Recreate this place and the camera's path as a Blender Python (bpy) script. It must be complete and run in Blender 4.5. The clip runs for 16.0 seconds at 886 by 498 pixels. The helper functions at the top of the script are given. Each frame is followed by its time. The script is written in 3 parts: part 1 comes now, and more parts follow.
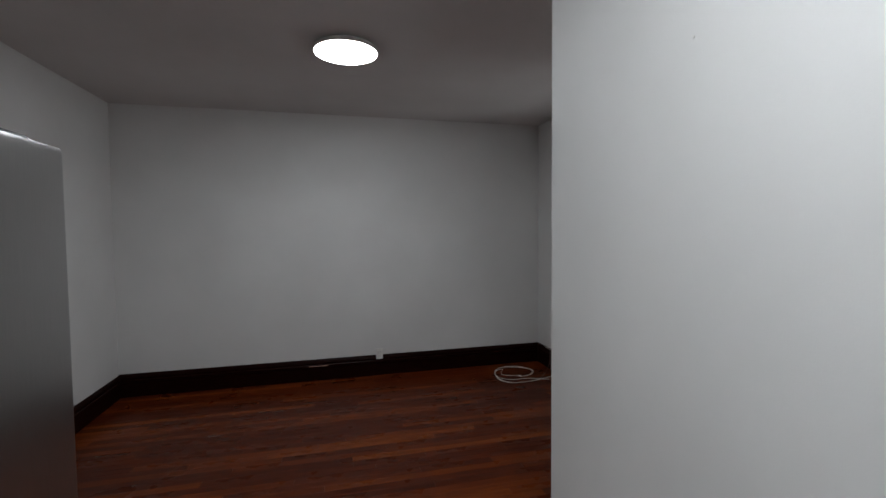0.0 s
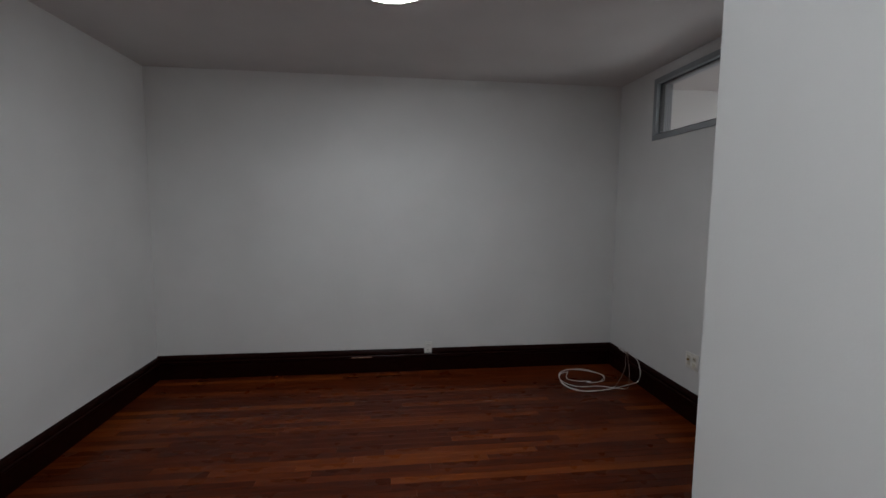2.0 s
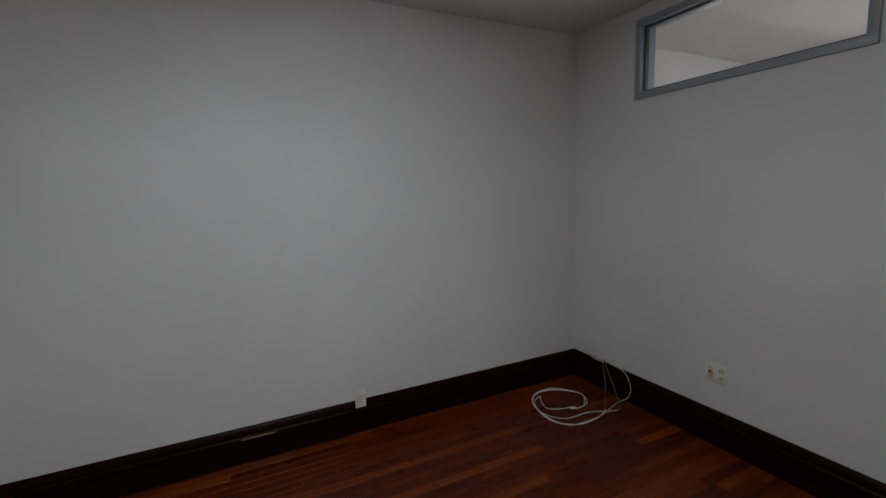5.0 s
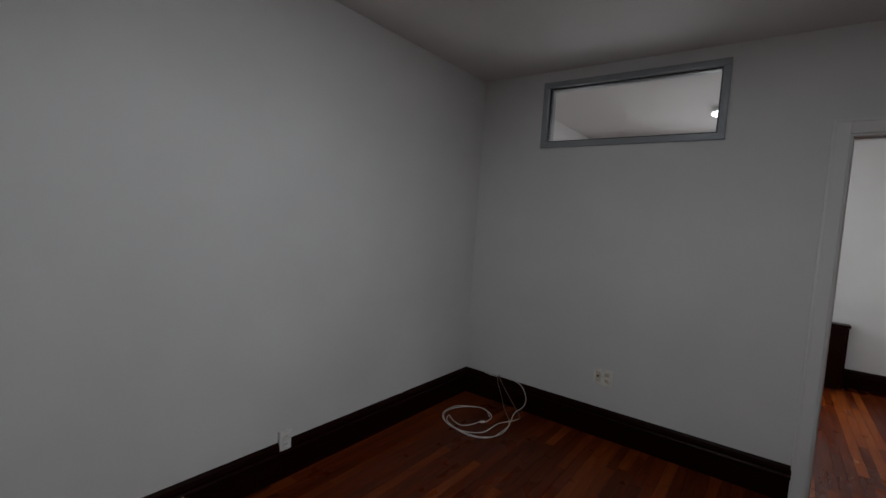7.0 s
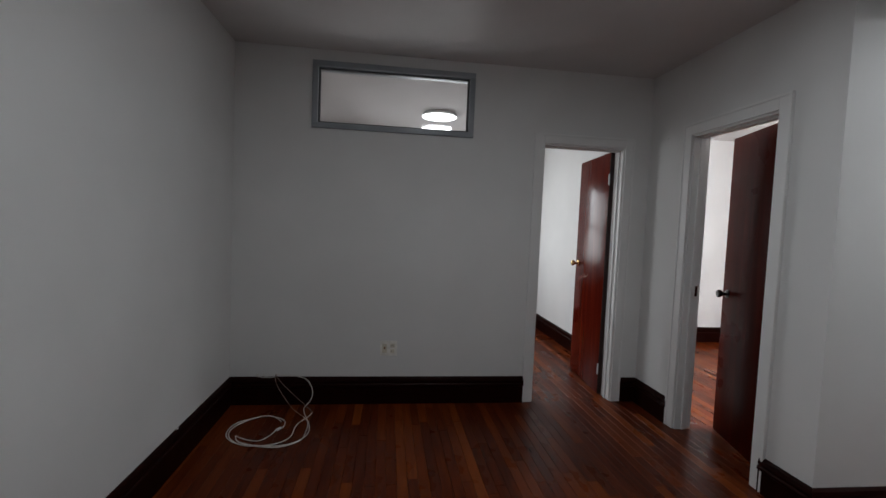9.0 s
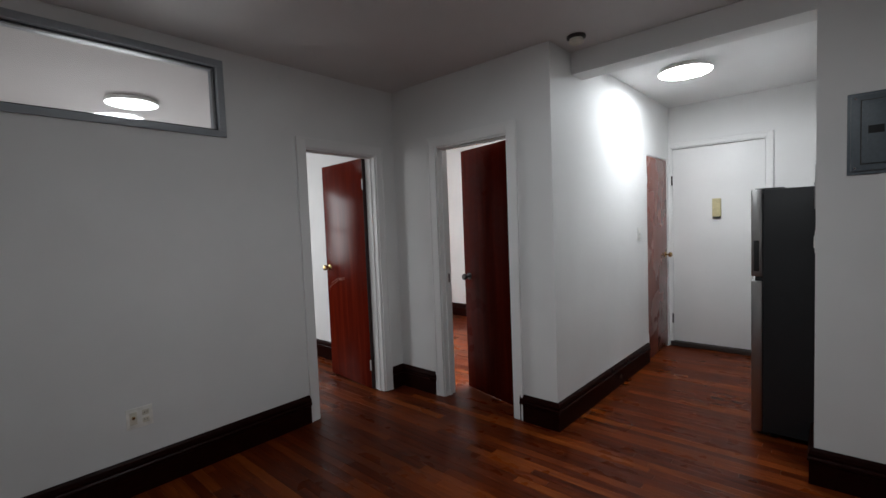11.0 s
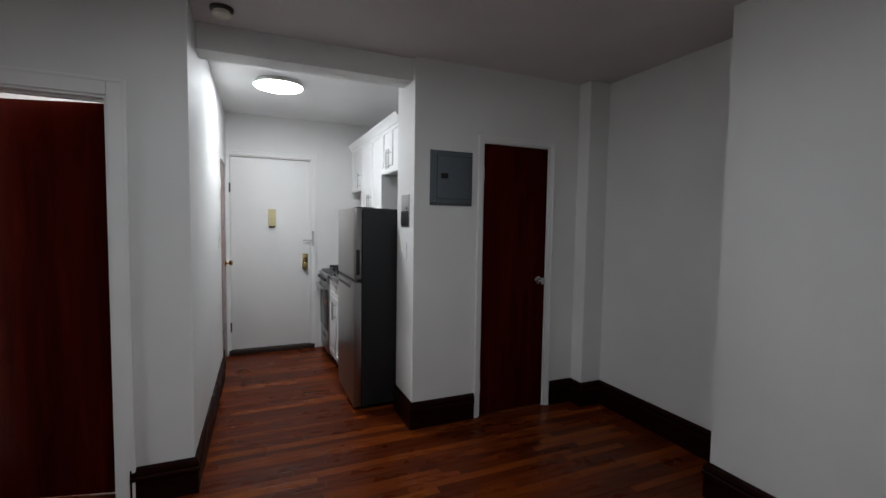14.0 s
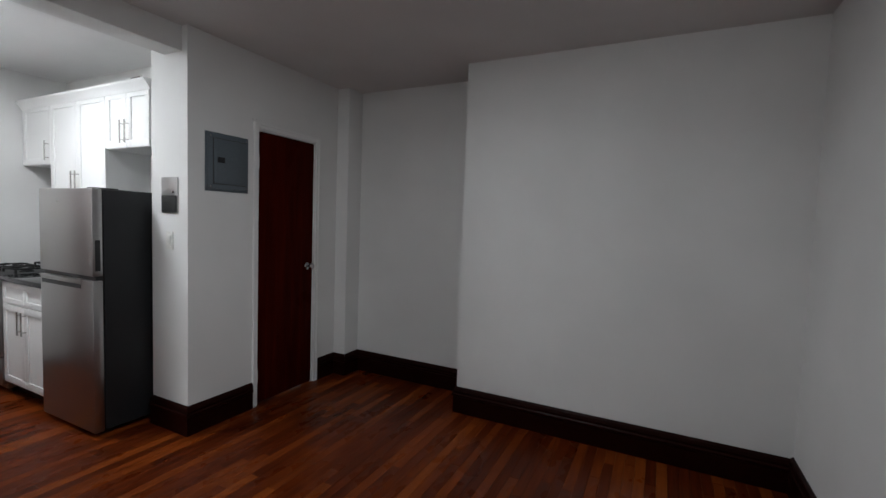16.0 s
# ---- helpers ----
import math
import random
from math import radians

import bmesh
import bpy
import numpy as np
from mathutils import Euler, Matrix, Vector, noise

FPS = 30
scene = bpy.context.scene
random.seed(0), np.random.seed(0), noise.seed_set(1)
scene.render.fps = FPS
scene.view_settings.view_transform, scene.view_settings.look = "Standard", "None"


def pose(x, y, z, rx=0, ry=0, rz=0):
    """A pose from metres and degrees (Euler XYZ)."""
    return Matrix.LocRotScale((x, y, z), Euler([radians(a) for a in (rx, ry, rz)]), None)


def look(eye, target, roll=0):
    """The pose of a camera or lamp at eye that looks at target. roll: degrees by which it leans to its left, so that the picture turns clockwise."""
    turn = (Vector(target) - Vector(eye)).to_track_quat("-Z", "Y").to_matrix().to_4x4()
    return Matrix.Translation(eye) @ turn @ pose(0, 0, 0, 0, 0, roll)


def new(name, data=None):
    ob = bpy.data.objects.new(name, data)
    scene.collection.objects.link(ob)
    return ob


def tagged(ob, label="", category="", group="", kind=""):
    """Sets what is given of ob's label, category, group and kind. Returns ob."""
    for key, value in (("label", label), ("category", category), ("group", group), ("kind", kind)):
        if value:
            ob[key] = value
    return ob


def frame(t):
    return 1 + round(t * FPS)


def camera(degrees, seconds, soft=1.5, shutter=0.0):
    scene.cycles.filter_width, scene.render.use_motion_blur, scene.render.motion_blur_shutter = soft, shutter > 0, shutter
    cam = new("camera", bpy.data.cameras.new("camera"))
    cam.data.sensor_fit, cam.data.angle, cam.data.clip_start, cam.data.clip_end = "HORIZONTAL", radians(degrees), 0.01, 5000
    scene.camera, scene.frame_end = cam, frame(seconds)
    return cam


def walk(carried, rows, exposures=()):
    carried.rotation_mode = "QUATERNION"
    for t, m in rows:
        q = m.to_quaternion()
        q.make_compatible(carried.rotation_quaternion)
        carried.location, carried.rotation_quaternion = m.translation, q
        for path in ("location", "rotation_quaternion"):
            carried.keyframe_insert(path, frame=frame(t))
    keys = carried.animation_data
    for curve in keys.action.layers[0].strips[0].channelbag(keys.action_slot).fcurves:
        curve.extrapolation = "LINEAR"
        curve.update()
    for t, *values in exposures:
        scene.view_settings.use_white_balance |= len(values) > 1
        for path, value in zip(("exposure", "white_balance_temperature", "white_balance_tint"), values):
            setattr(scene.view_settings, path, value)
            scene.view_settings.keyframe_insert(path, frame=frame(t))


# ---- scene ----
cam = camera(90.3, 16.0)
EXPOSURES = [(0, -0.2), (0.5, -0.38), (1.5, -0.27), (2.5, -0.02), (3, 0.05), (5.5, -0.2), (7.5, -0.45), (9, -0.35), (11.5, -0.12), (12.5, -0.47), (13, -0.23), (13.5, -0.22), (14, -0.22), (14.5, -0.07), (15.5, 0.18), (16, 0.03)]
PATH = [
    (0, (0.592, 0.564, 1.449), (1.083, 2.501, 1.361), -0.5),
    (0.5, (0.547, 0.639, 1.454), (1.047, 2.574, 1.392), 0.6),
    (1, (0.623, 0.72, 1.446), (0.954, 2.689, 1.329), 0.0),
    (1.5, (0.688, 0.851, 1.449), (0.875, 2.831, 1.239), 0.4),
    (2, (0.691, 1.103, 1.466), (0.935, 3.08, 1.277), 0.5),
    (2.5, (0.696, 1.352, 1.444), (1.066, 3.3, 1.185), 0.1),
    (3, (0.774, 1.598, 1.443), (1.157, 3.547, 1.212), -0.5),
    (5.3, (0.321, 2.416, 1.48), (1.255, 4.168, 1.235), -0.5),
    (5.5, (0.273, 2.42, 1.474), (1.218, 4.17, 1.267), 0.9),
    (6, (0.097, 2.578, 1.47), (1.13, 4.282, 1.296), -0.4),
    (6.5, (-0.101, 2.777, 1.43), (1.209, 4.285, 1.335), 2.6),
    (7, (-0.296, 2.968, 1.436), (1.296, 4.17, 1.298), 3.7),
    (7.5, (-0.385, 3.191, 1.448), (1.379, 4.116, 1.262), 3.2),
    (8, (-0.439, 3.44, 1.424), (1.459, 4.058, 1.305), 3.1),
    (8.5, (-0.505, 3.662, 1.408), (1.485, 3.823, 1.284), 1.6),
    (9, (-0.491, 3.879, 1.349), (1.49, 3.625, 1.242), 2.4),
    (9.2, (-0.469, 3.943, 1.364), (1.488, 3.551, 1.237), 1.0),
    (11.3, (0.013, 4.518, 1.414), (1.199, 2.913, 1.288), 0.2),
    (11.5, (0.077, 4.515, 1.418), (1.172, 2.847, 1.278), 2.1),
    (12, (0.277, 4.52, 1.427), (0.972, 2.648, 1.313), 1.6),
    (12.5, (0.449, 4.522, 1.439), (0.781, 2.555, 1.298), 1.7),
    (13, (0.634, 4.451, 1.438), (0.591, 2.456, 1.3), -0.3),
    (13.5, (0.803, 4.421, 1.433), (0.424, 2.46, 1.33), 1.6),
    (14, (0.999, 4.446, 1.449), (0.198, 2.617, 1.329), 0.9),
    (14.5, (1.178, 4.416, 1.434), (0.129, 2.718, 1.317), 1.9),
    (15, (1.352, 4.35, 1.436), (0.116, 2.783, 1.312), 1.1),
    (15.5, (1.516, 4.309, 1.431), (-0.017, 3.029, 1.326), 1.45),
    (16, (1.723, 4.246, 1.425), (-0.066, 3.360, 1.298), 2.0),
]
walk(cam, [(t, look(eye, target, roll)) for t, eye, target, roll in PATH], EXPOSURES)

# ---- world, light and exposure ----
world = bpy.data.worlds.new("sky")
scene.world = world
world.use_nodes = True
wn = world.node_tree.nodes
sky = wn.new("ShaderNodeTexSky")
sky.sky_type = "NISHITA"
sky.sun_disc = False
sky.sun_elevation = radians(35)
sky.sun_rotation = radians(200)
world.node_tree.links.new(sky.outputs[0], wn["Background"].inputs[0])
wn["Background"].inputs[1].default_value = 0.08

LAMP = 53.0          # glow of the living room's round ceiling lamp
LAMP_KITCHEN = 76.0
LAMP_EAST = 8.0
NORTH_DAY = 27.0   # daylight in the east room's north window, watts
EAST_DAY = 42.0   # daylight in the east room's east window, watts
SOUTH_DAY = 220.0  # daylight in the south room's window, watts


def window_light(name, eye, target, w, h, watts):
    data = bpy.data.lights.new(name, "AREA")
    data.shape, data.size, data.size_y = "RECTANGLE", w, h
    data.energy, data.color = watts, (0.93, 0.97, 1.0)
    ob = new(name, data)
    ob.matrix_world = look(eye, target)
    return ob


window_light("daylight_east_room", (4.35, 5.07, 1.5), (4.30, 4.0, 0.72), 1.0, 1.35, NORTH_DAY)
window_light("daylight_east_window", (5.79, 3.17, 1.52), (4.0, 2.95, 0.75), 1.08, 1.25, EAST_DAY)
window_light("daylight_south_room", (1.70, -0.81, 1.45), (2.3, 0.2, 1.25), 0.46, 1.38, SOUTH_DAY)


# ---- materials ----
def material(name, rough=0.5, metal=0.0, spec=0.5, coat=0.0):
    m = bpy.data.materials.new(name)
    m.use_nodes = True
    b = m.node_tree.nodes["Principled BSDF"]
    b.inputs["Roughness"].default_value = rough
    b.inputs["Metallic"].default_value = metal
    b.inputs["Specular IOR Level"].default_value = spec
    b.inputs["Coat Weight"].default_value = coat
    b.inputs["Coat Roughness"].default_value = 0.12
    return m, m.node_tree, b


def noise_tex(nt, scale, detail=4.0, stretch=(1, 1, 1), space="Object"):
    co = nt.nodes.new("ShaderNodeTexCoord")
    mp = nt.nodes.new("ShaderNodeMapping")
    mp.inputs["Scale"].default_value = stretch
    nz = nt.nodes.new("ShaderNodeTexNoise")
    nz.inputs["Scale"].default_value = scale
    nz.inputs["Detail"].default_value = detail
    nt.links.new(co.outputs[space], mp.inputs[0])
    nt.links.new(mp.outputs[0], nz.inputs["Vector"])
    return nz, mp


def ramp(nt, source, stops):
    r = nt.nodes.new("ShaderNodeValToRGB")
    e = r.color_ramp.elements
    while len(e) < len(stops):
        e.new(0.5)
    for el, (p, c) in zip(e, stops):
        el.position, el.color = p, (*c, 1)
    nt.links.new(source, r.inputs[0])
    return r


def bump(nt, b, source, strength, distance):
    bp = nt.nodes.new("ShaderNodeBump")
    bp.inputs["Strength"].default_value = strength
    bp.inputs["Distance"].default_value = distance
    nt.links.new(source, bp.inputs["Height"])
    nt.links.new(bp.outputs[0], b.inputs["Normal"])


def painted(name, light, dark, rough=0.55, grain=220.0, relief=0.25, wide=1.6, spec=0.4):
    """Paint with broad mottling, fine roller relief and slightly uneven gloss."""
    m, nt, b = material(name, rough, spec=spec)
    broad, _ = noise_tex(nt, wide, 5.0)
    r = ramp(nt, broad.outputs["Fac"], [(0.3, dark), (0.7, light)])
    nt.links.new(r.outputs[0], b.inputs["Base Color"])
    fine, _ = noise_tex(nt, grain, 3.0)
    mid, _ = noise_tex(nt, 14.0, 3.0)
    add = nt.nodes.new("ShaderNodeMath")
    add.operation = "MULTIPLY_ADD"
    nt.links.new(mid.outputs["Fac"], add.inputs[0])
    add.inputs[1].default_value = 2.5
    nt.links.new(fine.outputs["Fac"], add.inputs[2])
    bump(nt, b, add.outputs[0], relief, 0.0015)
    mr = nt.nodes.new("ShaderNodeMapRange")
    mr.inputs["To Min"].default_value = rough - 0.08
    mr.inputs["To Max"].default_value = rough + 0.08
    nt.links.new(mid.outputs["Fac"], mr.inputs["Value"])
    nt.links.new(mr.outputs[0], b.inputs["Roughness"])
    return m


def wood(name, stops, stretch, rough, coat=0.0, vary="", grain=9.0, relief=0.15, spec=0.5):
    """Grain along one axis; vary takes 'object' or 'island' for boards of their own tone."""
    m, nt, b = material(name, rough, coat=coat, spec=spec)
    nz, mp = noise_tex(nt, grain, 7.0, stretch, "Object")
    nz.inputs["Distortion"].default_value = 0.6
    fac = nz.outputs["Fac"]
    if vary:
        if vary == "object":
            src = nt.nodes.new("ShaderNodeObjectInfo").outputs["Random"]
        else:
            src = nt.nodes.new("ShaderNodeNewGeometry").outputs["Random Per Island"]
        comb = nt.nodes.new("ShaderNodeMath")
        comb.operation = "MULTIPLY"
        comb.inputs[1].default_value = 37.0
        nt.links.new(src, comb.inputs[0])
        vec = nt.nodes.new("ShaderNodeCombineXYZ")
        nt.links.new(comb.outputs[0], vec.inputs[0])
        nt.links.new(comb.outputs[0], vec.inputs[2])
        nt.links.new(vec.outputs[0], mp.inputs["Location"])
        curve = nt.nodes.new("ShaderNodeMath")
        curve.operation = "POWER"
        nt.links.new(src, curve.inputs[0])
        curve.inputs[1].default_value = 2.3
        mix = nt.nodes.new("ShaderNodeMath")
        mix.operation = "MULTIPLY_ADD"
        nt.links.new(curve.outputs[0], mix.inputs[0])
        mix.inputs[1].default_value = 0.41
        sc = nt.nodes.new("ShaderNodeMath")
        sc.operation = "MULTIPLY"
        sc.inputs[1].default_value = 0.50
        nt.links.new(fac, sc.inputs[0])
        nt.links.new(sc.outputs[0], mix.inputs[2])
        fac2 = mix.outputs[0]
    else:
        fac2 = fac
    r = ramp(nt, fac2, stops)
    nt.links.new(r.outputs[0], b.inputs["Base Color"])
    bump(nt, b, fac, relief, 0.0008)
    wear, _ = noise_tex(nt, 2.2, 5.0)
    mr = nt.nodes.new("ShaderNodeMapRange")
    mr.inputs["From Min"].default_value = 0.3
    mr.inputs["From Max"].default_value = 0.7
    mr.inputs["To Min"].default_value = max(rough - 0.08, 0.05)
    mr.inputs["To Max"].default_value = rough + 0.12
    nt.links.new(wear.outputs["Fac"], mr.inputs["Value"])
    nt.links.new(mr.outputs[0], b.inputs["Roughness"])
    return m


def plain(name, colour, rough=0.45, metal=0.0, spec=0.5, speck=0.12, stretch=(1, 1, 1), scale=30.0, relief=0.05):
    m, nt, b = material(name, rough, metal, spec)
    nz, _ = noise_tex(nt, scale, 4.0, stretch)
    lo = tuple(c * (1 - speck) for c in colour)
    hi = tuple(min(c * (1 + speck), 1) for c in colour)
    r = ramp(nt, nz.outputs["Fac"], [(0.3, lo), (0.7, hi)])
    nt.links.new(r.outputs[0], b.inputs["Base Color"])
    bump(nt, b, nz.outputs["Fac"], relief, 0.0006)
    return m


WALL = painted("white_wall_paint", (0.75, 0.747, 0.738), (0.69, 0.686, 0.677), 0.6, 220.0, 0.12, spec=0.25)
# one ceiling, two tones: dim living room greyed, lamplit kitchen whitened in the paint
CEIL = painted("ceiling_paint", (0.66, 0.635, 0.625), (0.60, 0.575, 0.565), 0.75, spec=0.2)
CEIL_LIT = painted("lamplit_ceiling_paint", (0.84, 0.84, 0.835), (0.80, 0.80, 0.795), 0.7, spec=0.2)
TRIM = painted("white_gloss_trim", (0.79, 0.785, 0.775), (0.73, 0.725, 0.715), 0.42, 120.0, 0.2)
FLOOR_STOPS = [(0.14, (0.036, 0.0048, 0.0011)), (0.34, (0.086, 0.0140, 0.0024)), (0.52, (0.140, 0.0270, 0.0042)), (0.75, (0.23, 0.056, 0.0090))]
PLANK = wood("floor_strip_wood", FLOOR_STOPS, (1.2, 14, 14), 0.30, 0.0, "object", 3.0, 0.06, 0.10)
PLANKS = wood("floor_strip_wood_rest", FLOOR_STOPS, (1.2, 14, 14), 0.30, 0.0, "island", 3.0, 0.06, 0.10)
BASE = wood("dark_baseboard_wood", [(0.3, (0.007, 0.0013, 0.0009)), (0.7, (0.017, 0.0031, 0.0021))], (3, 3, 20), 0.34, 0.0, spec=0.06)
DOORWOOD = wood("mahogany_door_veneer", [(0.25, (0.062, 0.0055, 0.0026)), (0.6, (0.10, 0.0095, 0.004)), (0.8, (0.135, 0.016, 0.0065))], (9, 9, 0.6), 0.16, 0.0, "", 2.2, 0.03, 0.05)
# satin copy of the mahogany, darkened for the doors away from the window
DOORSHADED = wood("shaded_satin_door_veneer", [(0.25, (0.026, 0.0020, 0.0009)), (0.6, (0.046, 0.0034, 0.0014)), (0.8, (0.068, 0.0060, 0.0023))], (9, 9, 0.6), 0.30, 0.0, "", 2.2, 0.03, 0.015)
# lighter copy of the red wood; the kitchen lamp's sheen is in the colour
DOORLIT = wood("lamplit_door_veneer", [(0.25, (0.15, 0.045, 0.032)), (0.6, (0.20, 0.062, 0.045)), (0.8, (0.24, 0.08, 0.058))], (9, 9, 0.6), 0.24, 0.0, "", 2.2, 0.03, 0.4)
DOOREDGE = wood("dark_door_edge", [(0.3, (0.014, 0.004, 0.003)), (0.7, (0.03, 0.008, 0.005))], (12, 12, 1), 0.5)
CABINET = painted("white_cabinet_lacquer", (0.82, 0.82, 0.815), (0.80, 0.80, 0.795), 0.35, 300.0, 0.006, 3.0)
STEEL = plain("brushed_stainless_steel", (0.40, 0.395, 0.39), 0.30, 1.0, 0.5, 0.05, (40, 40, 0.6), 30.0, 0.02)
FRIDGE_SIDE = plain("dark_grey_fridge_enamel", (0.020, 0.021, 0.023), 0.42, 0.0, 0.3, 0.15, (1, 1, 1), 300.0, 0.15)
BLACK = plain("black_plastic", (0.015, 0.015, 0.016), 0.4)
IRON = plain("black_cast_iron", (0.012, 0.012, 0.012), 0.6, 0.0, 0.4, 0.3, (1, 1, 1), 150.0, 0.4)
GRANITE = plain("black_granite", (0.022, 0.022, 0.024), 0.12, 0.0, 0.5, 0.8, (1, 1, 1), 220.0, 0.0)
OVENGLASS = plain("dark_oven_glass", (0.012, 0.013, 0.016), 0.12, 0.0, 0.05, 0.1)
PANELGREY = plain("grey_panel_enamel", (0.095, 0.115, 0.130), 0.38, 0.0, 0.5, 0.08, (1, 1, 1), 90.0, 0.08)
PEWTER = plain("dark_pewter", (0.045, 0.043, 0.042), 0.3, 1.0)
BRASS = plain("worn_brass", (0.58, 0.43, 0.19), 0.26, 1.0)
CHROME = plain("dull_chrome", (0.55, 0.55, 0.56), 0.18, 1.0)
NICKEL = plain("brushed_nickel", (0.50, 0.49, 0.47), 0.26, 1.0)
LATCH = plain("light_grey_painted_metal", (0.45, 0.45, 0.45), 0.4)
# transom sash: shadow of the lining's depth, put in as dark grey
SASH_SHADE = painted("shaded_sash_paint", (0.07, 0.075, 0.08), (0.05, 0.053, 0.057), 0.45, 80.0, 0.25)
CREAM = plain("yellowed_plastic", (0.55, 0.48, 0.27), 0.4)
PLASTIC = plain("white_plastic", (0.72, 0.71, 0.68), 0.35)
IVORY = plain("ivory_plastic", (0.64, 0.60, 0.50), 0.35)
OUTLET = plain("off_white_outlet_plastic", (0.80, 0.78, 0.73), 0.3)
SLOT = plain("dark_slot", (0.03, 0.028, 0.025), 0.6)
TRANSOM = painted("grey_transom_paint", (0.33, 0.355, 0.375), (0.27, 0.29, 0.31), 0.35, 80.0, 0.25)
LEAD = plain("taupe_cable_sheath", (0.20, 0.14, 0.12), 0.5)
CABLE = plain("off_white_cable_sheath", (0.62, 0.58, 0.54), 0.45)
SCRATCH = plain("pale_scratch", (0.36, 0.20, 0.15), 0.6)
STICKER = plain("orange_sticker", (0.55, 0.12, 0.04), 0.5)
SADDLE = plain("dark_door_saddle", (0.03, 0.02, 0.018), 0.4)

GLASS = bpy.data.materials.new("clear_glass")
GLASS.use_nodes = True
gb = GLASS.node_tree.nodes["Principled BSDF"]
gb.inputs["Transmission Weight"].default_value = 1.0
gb.inputs["Roughness"].default_value = 0.01
gb.inputs["IOR"].default_value = 1.5

GLOW = bpy.data.materials.new("lamp_diffuser_glow")
GLOW.use_nodes = True
lb = GLOW.node_tree.nodes["Principled BSDF"]
lb.inputs["Base Color"].default_value = (0.85, 0.85, 0.85, 1)
lb.inputs["Emission Color"].default_value = (0.93, 0.985, 1.03, 1)
lb.inputs["Emission Strength"].default_value = LAMP
GLOW_KITCHEN = GLOW.copy()
GLOW_KITCHEN.name = "kitchen_lamp_glow"
GLOW_KITCHEN.node_tree.nodes["Principled BSDF"].inputs["Emission Strength"].default_value = LAMP_KITCHEN
GLOW_EAST = GLOW.copy()
GLOW_EAST.name = "east_room_lamp_glow"
GLOW_EAST.node_tree.nodes["Principled BSDF"].inputs["Emission Strength"].default_value = LAMP_EAST


# ---- mesh helpers ----
def box(bm, x0, y0, z0, x1, y1, z1, bevel=0.0):
    m = Matrix.LocRotScale(((x0 + x1) / 2, (y0 + y1) / 2, (z0 + z1) / 2), None, (abs(x1 - x0), abs(y1 - y0), abs(z1 - z0)))
    verts = bmesh.ops.create_cube(bm, size=1.0, matrix=m)["verts"]
    if bevel:
        edges = list({e for v in verts for e in v.link_edges})
        bmesh.ops.bevel(bm, geom=edges, offset=bevel, segments=2, profile=0.6, affect="EDGES", clamp_overlap=True)
    return bm


def bx(*a, **k):
    return box(bmesh.new(), *a, **k)


def turned(bm, profile, m, n=24):
    """A lathe about m's z axis, from pairs of radius and height."""
    rings = []
    for r, h in profile:
        rings.append([bm.verts.new(m @ Vector((r * math.cos(2 * math.pi * i / n), r * math.sin(2 * math.pi * i / n), h))) for i in range(n)])
    for a, b in zip(rings, rings[1:]):
        for i in range(n):
            bm.faces.new((a[i], a[(i + 1) % n], b[(i + 1) % n], b[i]))
    bm.faces.new(rings[0][::-1])
    bm.faces.new(rings[-1])
    return bm


def tube(bm, pts, r, n=8):
    """A round bar or cable along points."""
    pts = [Vector(p) for p in pts]
    rings, up = [], Vector((0, 0, 1))
    for i, p in enumerate(pts):
        d = (pts[min(i + 1, len(pts) - 1)] - pts[max(i - 1, 0)]).normalized()
        side = d.cross(up)
        side = side.normalized() if side.length > 0.05 else d.cross(Vector((0, 1, 0.1))).normalized()
        top = side.cross(d)
        rings.append([bm.verts.new(p + r * (math.cos(2 * math.pi * k / n) * side + math.sin(2 * math.pi * k / n) * top)) for k in range(n)])
    for a, b in zip(rings, rings[1:]):
        for k in range(n):
            bm.faces.new((a[k], a[(k + 1) % n], b[(k + 1) % n], b[k]))
    bm.faces.new(rings[0][::-1])
    bm.faces.new(rings[-1])
    return bm


def mesh(name, bm, mat, smooth=False):
    bmesh.ops.recalc_face_normals(bm, faces=bm.faces)
    data = bpy.data.meshes.new(name)
    bm.to_mesh(data)
    bm.free()
    data.materials.append(mat)
    if smooth:
        for p in data.polygons:
            p.use_smooth = True
        data.set_sharp_from_angle(angle=radians(40))
    return data


def part(name, bm, mat, parent, label="", smooth=True):
    ob = new(name, mesh(name, bm, mat, smooth))
    ob.parent = parent
    return tagged(ob, label)


def thing(name, label, category, m=None, group="", kind=""):
    ob = new(name)
    ob.empty_display_size = 0.1
    if m is not None:
        ob.matrix_world = m
    return tagged(ob, label, category, group, kind)


def struct(name, bm, mat, label, category="wall"):
    return tagged(new(name, mesh(name, bm, mat)), label, category, kind="structure")


# ---- plan ----
H = 2.555                     # ceiling
EAST, NORTH, SOUTH = 2.777, 4.962, 1.853
PANEL_Y, PASS_X = 1.607, -0.024
BREAST_X, BREAST_Y, NICHE_X = -1.237, 2.935, -1.60
ENTRY_Y, KITCHEN_X = -0.693, -0.40
D1 = (2.060, 2.725, 2.007)      # door to the east room: y, y, head
D2 = (1.613, 2.290, 2.030)    # door to the south room: x, x, head
CL = (-1.143, -0.546, 2.043)   # closet door: x, x, head
EN = (0.365, 1.205, 2.125)      # entry door: x, x, head
TR = (3.270, 4.437, 2.004, 2.474)  # transom window: y, y, z, z
T = 0.12
EROOM = (2.897, 5.68, 1.79, 4.962)
SROOM = (1.40, 4.62, -0.72, 1.733)

# corridor's east wall leans a little inwards towards the entry
CA, CB = Vector((1.280, 1.853, 0)), Vector((1.225, -0.693, 0))
CDIR = (CB - CA).normalized()
